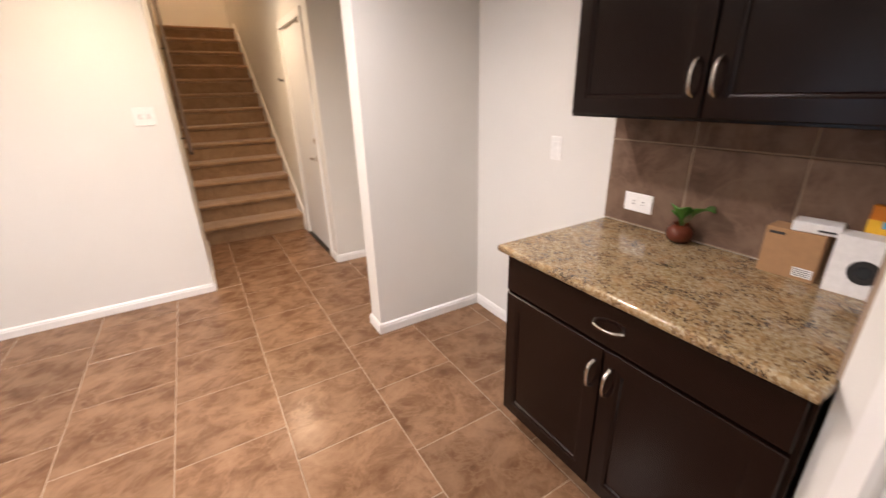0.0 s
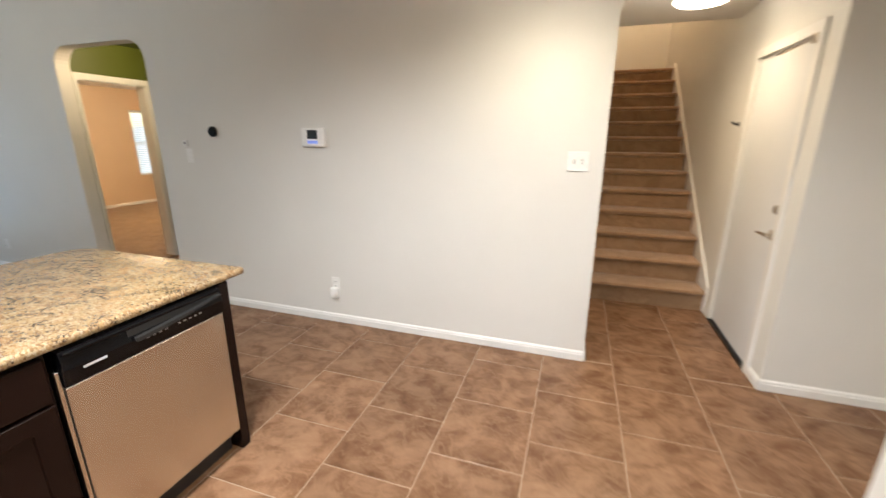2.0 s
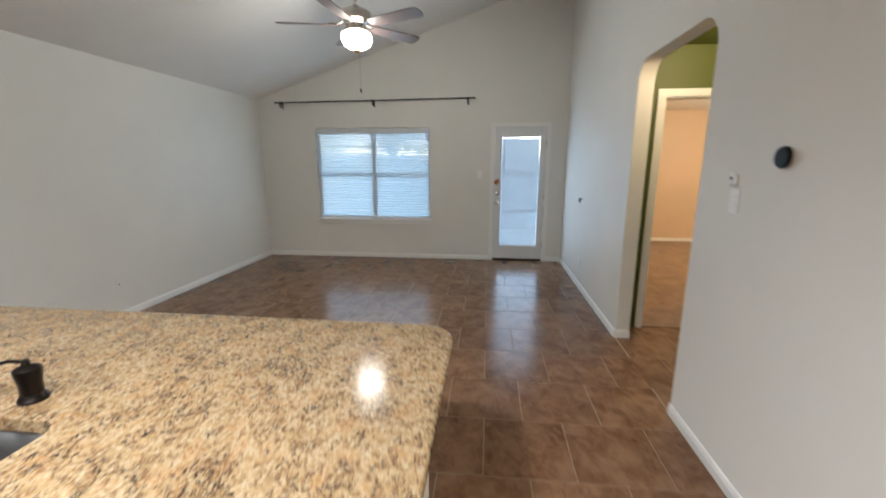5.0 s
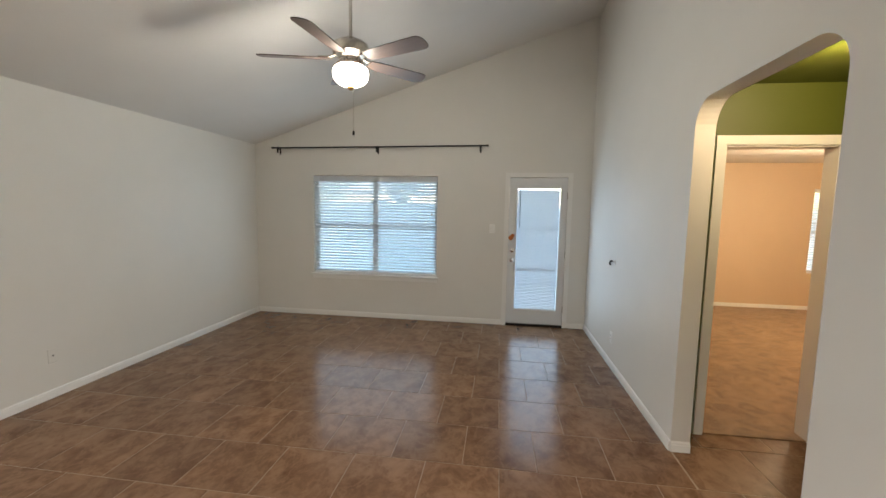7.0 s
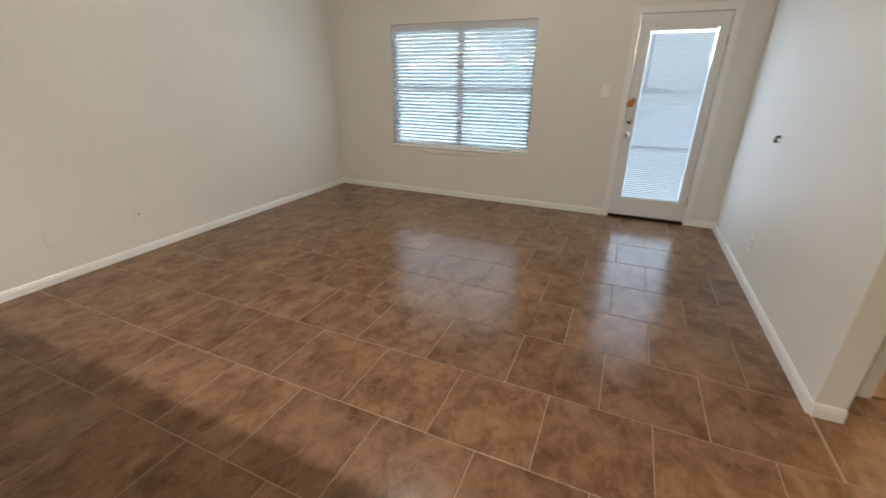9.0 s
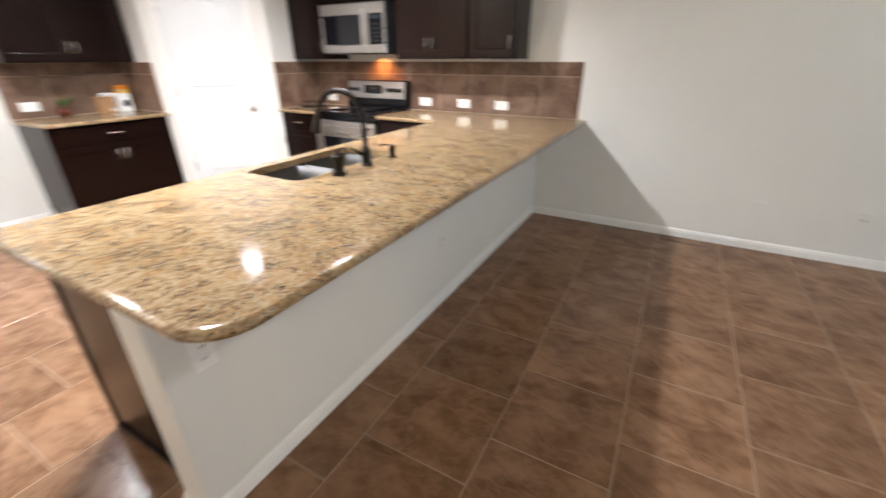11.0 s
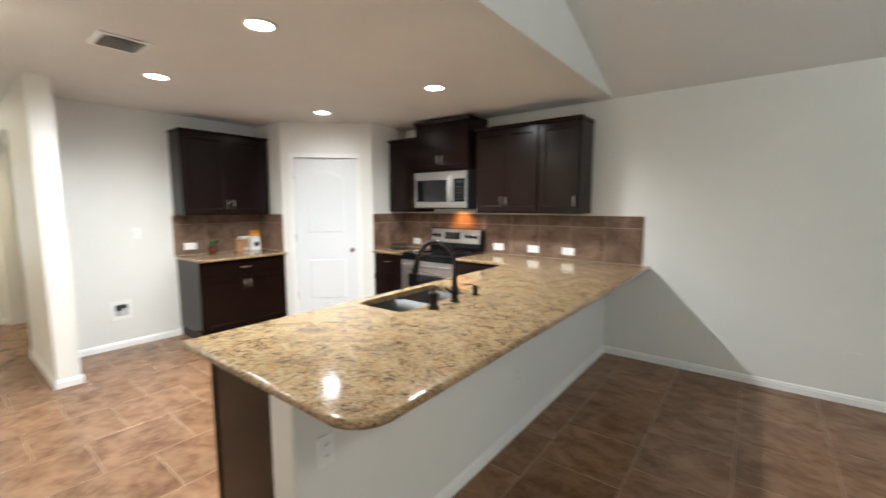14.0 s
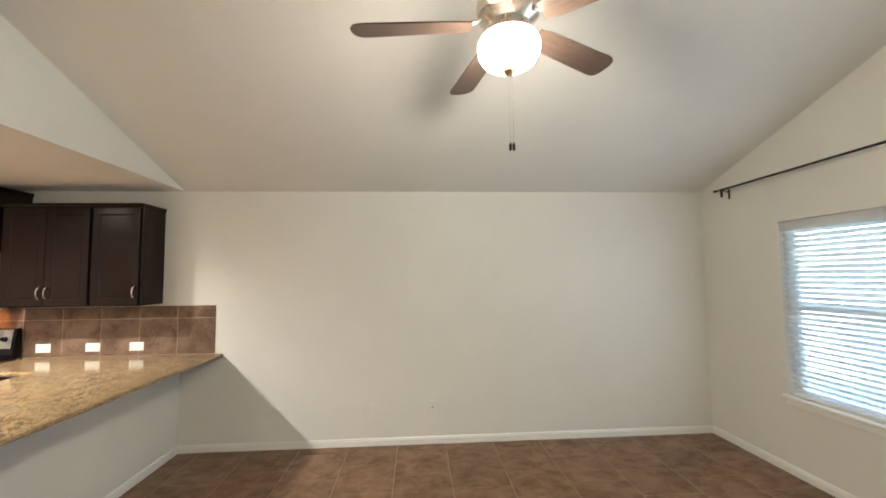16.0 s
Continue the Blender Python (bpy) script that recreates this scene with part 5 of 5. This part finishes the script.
# tray on the counter by the range
tr = thing("wire_tray", pose(0.36, -0.70, 0.906), "small black wire tray on the worktop", "tray")
for zz in (0.006, 0.055):
    part("rim", tube([(-0.12, -0.07, zz), (0.12, -0.07, zz), (0.12, 0.07, zz), (-0.12, 0.07, zz), (-0.12, -0.07, zz)], 0.004, 6), M_IRON, tr)
for px, py in ((-0.12, -0.07), (0.12, -0.07), (0.12, 0.07), (-0.12, 0.07), (0, -0.07), (0, 0.07)):
    part("post", tube([(px, py, 0.002), (px, py, 0.055)], 0.0035, 6), M_IRON, tr)
part("base", box((-0.118, -0.068, 0.001), (0.118, 0.068, 0.006)), M_BLACKM, tr)

# things on the coffee counter
pot = thing("potted_plant", pose(1.808, 1.025, 0.906), "small green plant in a round red-brown glazed pot", "plant")
part("pot", lathe([(0, 0), (0.028, 0), (0.044, 0.016), (0.048, 0.034), (0.042, 0.056), (0.030, 0.066), (0.030, 0.072), (0.025, 0.072), (0.024, 0.060), (0, 0.058)], (0, 0, 0), 28), M_POT, pot, smooth=50)
random.seed(4)
for k in range(5):
    a, up, ln = radians(360 * k / 5 + 20 + random.uniform(-20, 20)), random.uniform(0.05, 0.085), random.uniform(0.025, 0.045)
    if k == 0:
        a, up, ln = radians(-97), 0.085, 0.115
    b = bmesh.new()
    d = Vector((math.cos(a), math.sin(a), 0))
    s = Vector((-d.y, d.x, 0))
    rows = []
    for u, wd in ((0, 0.003), (0.30, 0.004), (0.42, 0.026), (0.62, 0.038), (0.84, 0.026), (1.0, 0.001)):
        c = d * (ln * u) + Vector((0, 0, 0.06 + up * math.sin(u * 1.9)))
        rows.append([b.verts.new(c - s * wd + Vector((0, 0, wd * 0.4))), b.verts.new(c), b.verts.new(c + s * wd + Vector((0, 0, wd * 0.4)))])
    for p, q in zip(rows, rows[1:]):
        b.faces.new((p[0], p[1], q[1], q[0]))
        b.faces.new((p[1], p[2], q[2], q[1]))
    lf = part("leaf", b, M_LEAF, pot, smooth=60)
    so = lf.modifiers.new("leaf", "SOLIDIFY")
    so.thickness = 0.001
cb = thing("cardboard_box", pose(1.812, 0.678, 0.906, 0, 0, -88), "small brown cardboard box with a white label", "box")
part("carton", box((-0.072, -0.040, 0), (0.072, 0.040, 0.148), 0.002), M_CARD, cb)
part("label", box((0.018, -0.0415, 0.012), (0.066, -0.0402, 0.040)), M_BOXW, cb, "white sticker")
for k in range(4):
    part("print_bar", box((0.022, -0.0422, 0.016 + 0.006 * k), (0.060, -0.0416, 0.018 + 0.006 * k)), M_PLUGDARK, cb)
part("print_bar", box((-0.062, -0.0412, 0.128), (-0.022, -0.0402, 0.136)), M_PLUGDARK, cb)
wbx = thing("white_box", pose(1.812, 0.640, 1.0545, 0, 0, -80), "flat white carton on the cardboard box", "box")
part("carton", box((-0.055, -0.036, 0.0), (0.055, 0.036, 0.030), 0.003), M_BOXW, wbx)
part("print_bar", box((0.005, -0.0372, 0.008), (0.045, -0.0362, 0.014)), M_PLUGDARK, wbx)
cam_box = thing("camera_box", pose(1.800, 0.522, 0.906, 0, 0, -88), "white product carton with a black disc printed on it", "box")
part("carton", box((-0.062, -0.034, 0), (0.062, 0.034, 0.168), 0.002), M_BOXW, cam_box)
part("printed_disc", lathe([(0.034, -0.0345), (0.034, -0.0358), (0, -0.0358)], (0.012, 0, 0.075), 28, None, "y"), M_BLACKM, cam_box)
part("printed_ring", lathe([(0.018, -0.0360), (0.018, -0.0368), (0, -0.0368)], (0.012, 0, 0.075), 24, None, "y"), M_SCREEN, cam_box)
org = thing("orange_packet", pose(1.8455, 0.490, 0.906, 0, 0, -90), "tall orange and yellow packet behind the boxes", "packet")
part("packet", box((-0.060, -0.010, 0.0), (0.060, 0.010, 0.245), 0.003), M_ORANGE, org)
part("yellow_band", box((-0.0605, -0.0112, 0.165), (0.0605, -0.0098, 0.205)), M_YELLOW, org)
part("blue_mark", box((-0.03, -0.0120, 0.185), (0.0, -0.0110, 0.203)), M_BLUE, org)
part("yellow_foot", box((-0.0605, -0.0112, 0.0), (0.0605, -0.0098, 0.12)), M_YELLOW, org)


# ---- plates and small things on the walls ----
def plate(name, m, label, w=0.072, h=0.116, slots=(), category="outlet", dark=(), mat=None):
    p = thing(name, m, label, category)
    part("plate", box((-w / 2, -0.006, -h / 2), (w / 2, -0.0005, h / 2), 0.003), mat or M_PLATE, p)
    for sx, sz, sw, sh, dep in slots:
        part("rocker" if "switch" in name else "socket", box((sx - sw / 2, -0.006 - dep, sz - sh / 2), (sx + sw / 2, -0.005, sz + sh / 2), 0.0015), M_PLATE, p)
    for sx, sz, sw, sh in dark:
        part("slot", box((sx - sw / 2, -0.0086, sz - sh / 2), (sx + sw / 2, -0.0078, sz + sh / 2)), M_PLUGDARK, p)
    return p


SOCK = [(0, 0.021, 0.034, 0.028, 0.002), (0, -0.021, 0.034, 0.028, 0.002)]
SOCKH = [(0.021, 0, 0.028, 0.034, 0.002), (-0.021, 0, 0.028, 0.034, 0.002)]
SLOT = [(dx, dz, 0.0025, 0.010) for dz in (0.023, -0.019) for dx in (-0.006, 0.006)]
SLOTH = [(dx, dz, 0.010, 0.0025) for dx in (0.023, -0.019) for dz in (-0.006, 0.006)]
TOG = lambda n: [((k - (n - 1) / 2) * 0.046, 0, 0.010, 0.024, 0.008) for k in range(n)]
PADDLE = [(0, 0, 0.033, 0.066, 0.003)]
plate("light_switch", on_north(0.062, 1.353), "double white toggle switch on the wall", 0.125, 0.120, TOG(2), "light switch", [(-0.023, 0, 0.014, 0.028), (0.023, 0, 0.014, 0.028)])
plate("light_switch", on_north(-3.085, 1.335), "white light switch on the wall", 0.072, 0.116, PADDLE, "light switch")
plate("light_switch", on_west(2.462, 1.325), "white light switch beside the patio door", 0.072, 0.116, PADDLE, "light switch")
plate("light_switch", on_east(XN, 1.735, 1.18), "white light switch above the fridge space", 0.072, 0.116, PADDLE, "light switch")
for px in (-0.915, -1.35, -1.74, 0.335):
    plate("wall_outlet", on_south(px, 0.990) @ pose(0, -0.0105, 0), "white outlet in the brown backsplash", 0.128, 0.078, SOCKH, "outlet", SLOTH)
plate("wall_outlet", on_east(XN - 0.0105, 1.24, 1.005), "white outlet in the coffee backsplash", 0.128, 0.078, SOCKH, "outlet", SLOTH)
plate("wall_outlet", on_south(-3.885, 0.335), "blank plate painted in the wall's colour", 0.072, 0.116, (), "outlet", (), M_WALL)
plate("wall_outlet", on_south(-4.50, 0.345), "painted cable outlet with a dark socket, low on the wall", 0.072, 0.116, (), "outlet", [(0, 0, 0.012, 0.012)], M_WALL)
plate("wall_outlet", pose(XP0, 2.31, 0.62, 0, 0, -90), "white outlet on the half wall", 0.072, 0.116, SOCK, "outlet", SLOT)
plate("wall_outlet", pose(XP0, 0.88, 0.40, 0, 0, -90), "painted outlet plate on the half wall", 0.072, 0.116, (), "outlet", SLOT, M_WALL)
plate("wall_outlet", on_north(-6.05, 0.30), "white outlet low on the wall", 0.072, 0.116, SOCK, "outlet", SLOT)
plate("wall_outlet", on_north(-1.735, 0.335), "white outlet with a plug-in device", 0.072, 0.116, SOCK, "outlet", SLOT)
plug = thing("plug_in_device", on_north(-1.735, 0.275), "white plug-in night light", "plug-in")
part("body", box((-0.031, -0.052, -0.05), (0.031, -0.0062, 0.035), 0.012, None, 3), M_PLATE, plug, smooth=50)
part("lens", box((-0.014, -0.056, -0.03), (0.014, -0.050, 0.0), 0.004), M_BOXW, plug)
kp = thing("alarm_keypad", on_north(-1.825, 1.49), "white alarm keypad with a dark screen", "keypad")
part("case", box((-0.098, -0.036, -0.068), (0.098, -0.001, 0.068), 0.008, None, 2), M_PLATE, kp, smooth=40)
part("screen", box((-0.045, -0.0375, -0.012), (0.042, -0.0355, 0.052), 0.001), M_SCREEN, kp, "dark screen")
part("key_strip", box((-0.045, -0.0375, -0.046), (0.042, -0.0355, -0.024), 0.001), M_LCD, kp, "blue lit keys")
part("side_key", box((0.058, -0.0375, -0.02), (0.085, -0.0355, 0.045), 0.001), M_BOXW, kp)
nest = thing("round_thermostat", on_north(-2.790, 1.530), "round black thermostat on the wall", "thermostat")
part("base", lathe([(0.0, 0), (0.040, 0), (0.042, -0.012), (0.0, -0.014)], (0, 0, 0), 32, None, "y"), M_NICKEL, nest, smooth=40)
part("glass_face", lathe([(0.041, -0.012), (0.0425, -0.020), (0.038, -0.027), (0, -0.029)], (0, 0, 0), 32, None, "y"), M_FACE, nest, "black face", 50)
sens = thing("wall_sensor", on_north(-3.105, 1.435), "small white sensor with a dark button", "sensor")
part("case", box((-0.022, -0.018, -0.027), (0.022, -0.001, 0.027), 0.004), M_PLATE, sens)
part("button", lathe([(0.008, -0.018), (0.008, -0.0205), (0, -0.0205)], (0, 0, 0.004), 16, None, "y"), M_PLUGDARK, sens)
dk = thing("wall_hook", on_north(-6.17, 1.055), "small dark hook on the wall", "hook")
part("hook", tube([(0, 0, 0.02), (0, -0.02, 0.018), (0, -0.026, -0.005), (0, -0.018, -0.022)], 0.010, 10), M_PLUGDARK, dk, smooth=40)
plate("light_switch", on_north(-6.08, 1.07), "white switch plate on the wall", 0.05, 0.05, (), "switch plate")
wbox = thing("water_box", on_east(XN, 1.92, 0.395), "recessed white water-supply box behind the fridge space", "supply box")
for lo, hi in (((-0.085, -0.008, 0.06), (0.085, -0.0005, 0.10)), ((-0.085, -0.008, -0.10), (0.085, -0.0005, -0.06)), ((-0.085, -0.008, -0.06), (-0.055, -0.0005, 0.06)), ((0.055, -0.008, -0.06), (0.085, -0.0005, 0.06))):
    part("frame", box(lo, hi, 0.002), M_PLATE, wbox)
part("recess", box((-0.055, -0.002, -0.06), (0.055, -0.0008, 0.06)), M_CONC, wbox, "shallow grey recess")
# shade inside the box, laid on as a thin dark sheet
part("dark_slot", box((-0.048, -0.0035, -0.005), (0.05, -0.0022, 0.055), 0.001), M_PLUGDARK, wbox, "dark sheet standing for shade in the recess's upper part")
part("valve", tube([(0.01, -0.003, -0.05), (0.01, -0.02, -0.03), (0.02, -0.02, 0.02)], 0.010, 10), M_BOXW, wbox, smooth=40)

# ---- bedroom window ----
wn2 = structure("window_2", box((BX - T - 0.004, BYW0 + 0.001, BWZ0 + 0.001), (BX - 0.075, BYW0 + 0.045, BWZ1 - 0.001)), M_VINYL, "white bedroom window with a slatted blind", "window")
wframe(BYW0 + 0.001, BYW1 - 0.001, BWZ0 + 0.001, BWZ1 - 0.001, BX - 0.078, wn2)
wb2 = thing("bedroom_blind", pose(BX, (BYW0 + BYW1) / 2, BWZ0, 0, 0, 90), "white slatted blind over the bedroom window", "blind")
part("head_rail", box((-0.45, 0.012, 1.335), (0.45, 0.062, 1.395), 0.003), M_VINYL, wb2)
blind_slats(wb2, -0.45, 0.45, 0.035, 1.335, 0.038, 0.0405, 0.050, -33, M_SLAT)

# ---- outside ----
# slab out of view, added to keep the low sun off the fence
structure("roof", prism([(YR - 0.5, 2.70), (YL + T, vault(YL) + 0.42), (9.6, 2.70), (9.6, 2.55), (YL + T, vault(YL) + 0.27), (YR - 0.5, 2.55)], XW - T - 0.5, XP0 - 0.1, "x"), M_CONC, "unseen pitched slab over the living room, added to shade the fence", "roof")
structure("ground", box((-400, -400, -0.40), (400, 400, -0.16)), M_GRASS, "lawn that reaches the horizon", "ground")
structure("pavement_patio", box((XW - T - 2.6, 1.6, -0.16), (XW - T, 3.8, -0.06)), M_CONC, "concrete patio slab", "patio")
fence = thing("garden_fence", pose(-11.2, -4.0, -0.16), "weathered wooden board fence, blue of sky-lit shade in its colour", "fence")
bm = box((0, 0, 0.02), (0.018, 0.138, 1.85), 0.002)
first = part("board", bm, M_FENCE, fence)
for k in range(1, 110):
    o = new("board", first.data)
    o.parent = fence
    o.location = (random.uniform(-0.004, 0.004), 0.142 * k, random.uniform(-0.02, 0.02))
for zz in (0.35, 1.0, 1.6):
    part("rail", box((0.019, 0, zz), (0.06, 15.7, zz + 0.085)), M_FENCE, fence)


def tree(place, height, spread, seed):
    random.seed(seed)
    t = thing("garden_tree", pose(*place), "leafy green garden tree", "tree", "garden trees")
    b = None
    th = height * 0.45
    b = tube([(0, 0, 0), (0.05, 0.02, th * 0.5), (0.0, 0.06, th)], [0.16, 0.13, 0.10], 10)
    tips = []
    for k in range(9):
        a = 2 * math.pi * k / 9 + random.uniform(-0.3, 0.3)
        r, h = spread * random.uniform(0.4, 0.9), height * random.uniform(0.55, 0.92)
        tip = (r * math.cos(a), r * math.sin(a), h)
        tips.append(tip)
        tube([(0, 0.05, th * random.uniform(0.75, 1.0)), (tip[0] * 0.5, tip[1] * 0.5, (th + h) / 2), tip], [0.07, 0.045, 0.015], 7, b)
    part("trunk", b, M_BARK, t, smooth=60)
    verts, faces = [], []
    for k in range(5200):
        c = Vector(random.choice(tips)) if random.random() < 0.75 else Vector((0, 0, height * 0.75))
        v = Vector((random.gauss(0, 1), random.gauss(0, 1), random.gauss(0, 0.8)))
        c = c + v * spread * 0.26
        u = Vector((random.gauss(0, 1), random.gauss(0, 1), random.gauss(0, 1))).normalized()
        w = u.orthogonal().normalized()
        s = random.uniform(0.05, 0.10)
        n0 = len(verts)
        verts += [c - u * s, c + w * s * 0.5, c + u * s, c - w * s * 0.5]
        faces.append((n0, n0 + 1, n0 + 2, n0 + 3))
    me = bpy.data.meshes.new("crown")
    me.from_pydata([tuple(v) for v in verts], [], faces)
    me.materials.append(M_FOLIAGE)
    cr = new("crown", me)
    cr.parent = t
    tagged(cr, kind="stuff")


tree((-13.4, -0.35, -0.16), 4.3, 1.5, 3)
tree((-17.5, 9.5, -0.16), 6.4, 2.8, 8)
tree((-19.0, -6.5, -0.16), 5.0, 2.2, 12)
house = thing("neighbour_house", pose(-26.0, -4.0, -0.16), "pale rendered house beyond the garden fence", "house")
part("wall", box((-6, -8, 0), (0, 8, 2.75)), M_RENDER, house)
part("roof", prism([(-6.5, 2.65), (0.5, 2.65), (0.5, 2.78), (-3, 4.7), (-6.5, 2.78)], -8.4, 8.4, "y"), M_CONC, house)
for wy in (-5.2, -1.4, 3.2):
    wo = part("window", box((-0.02, wy, 0.95), (0.03, wy + 1.3, 2.2), 0.01), M_VINYL, house)
    part("pane", box((0.031, wy + 0.06, 1.01), (0.036, wy + 1.24, 2.14)), M_BGLASS, wo)

# ---- tiles of the backsplash ----
PIT, GAP = 0.3430, 0.006
splash_bed = {}


def splash(name, m, cuts, rows, label):
    """Tiles along local x between cuts, standing proud of a grout bed."""
    bed = link(name, box((cuts[0], -0.0075, rows[0] - 0.002), (cuts[-1], -0.0002, rows[-1])), M_GROUTW)
    bed.matrix_basis = m
    tagged(bed, label, "backsplash", "", "structure")
    for a, c in zip(cuts, cuts[1:]):
        for lo, hi in zip(rows, rows[1:]):
            w, h = c - a - GAP, hi - lo - GAP
            key = (round(w, 3), round(h, 3))
            if key not in splash_bed:
                o = part("tile", box((-w / 2, -0.010, -h / 2), (w / 2, -0.0035, h / 2), 0.0015), M_SPLASH, bed)
                splash_bed[key] = o.data
            else:
                o = new("tile", splash_bed[key])
                o.parent = bed
            o.location = ((a + c) / 2, random.uniform(-0.0004, 0.0004), (lo + hi) / 2)


ROWS = [0.908, 1.247, 1.362]
x = -2.443
line = []
while x < PB.x - 0.02:
    line.append(x)
    x += PIT
line.append(PB.x)
splash("backsplash_range", on_south(PB.x), [PB.x - v for v in reversed(line)], ROWS, "brown stone-look tiles above the range worktop")
splash("backsplash_coffee", on_east(XN, 1.403), [0, PIT, 2 * PIT, 1.403 - PA.y], [0.908, 1.254, 1.361], "brown stone-look tiles above the coffee worktop")
splash("backsplash_coffee_return", pose(XN, PA.y, 0, 0, 0, 180), [0.011, 0.24, 0.558], [0.908, 1.254, 1.361], "brown stone-look tiles on the side wall")
splash("backsplash_range_return", on_east(PB.x, PB.y), [0.0, 0.27, 0.606], ROWS, "brown stone-look tiles on the side wall")

# ---- floor tiles ----
TP, TG = 0.457, 0.0052
X0, Y_EVEN, Y_ODD = 0.861, 0.089, 0.317
REGIONS = [(floor, XW, YR, XF, YL), (floor_b, XS0, YL, XS1, 4.96), (floor_c, VX, YL, -3.12, VY1)]
tile_data = {}
for owner, rx0, ry0, rx1, ry1 in REGIONS:
    for i in range(-20, 10):
        for j in range(-6, 14):
            x0, y0 = X0 + i * TP, (Y_ODD if i % 2 else Y_EVEN) + j * TP
            low = 2.41 if owner is floor and x0 > XN else ry0
            # a joint's half on each true edge, none where a wall cuts the tile
            xa, xb, ya, yb = max(x0 + TG / 2, rx0), min(x0 + TP - TG / 2, rx1), max(y0 + TG / 2, low), min(y0 + TP - TG / 2, ry1)
            if xb - xa < 0.02 or yb - ya < 0.02 or (owner is floor and xa > PB.x and yb < -0.3):
                continue
            w, h = round(xb - xa, 3), round(yb - ya, 3)
            if (w, h) not in tile_data:
                o = part("tile", box((-w / 2, -h / 2, -0.012), (w / 2, h / 2, 0.0), 0.0012), M_FLOOR, owner)
                tile_data[(w, h)] = o.data
            else:
                o = new("tile", tile_data[(w, h)])
                o.parent = owner
            o.location = ((xa + xb) / 2, (ya + yb) / 2, random.uniform(-0.0006, 0.0004))
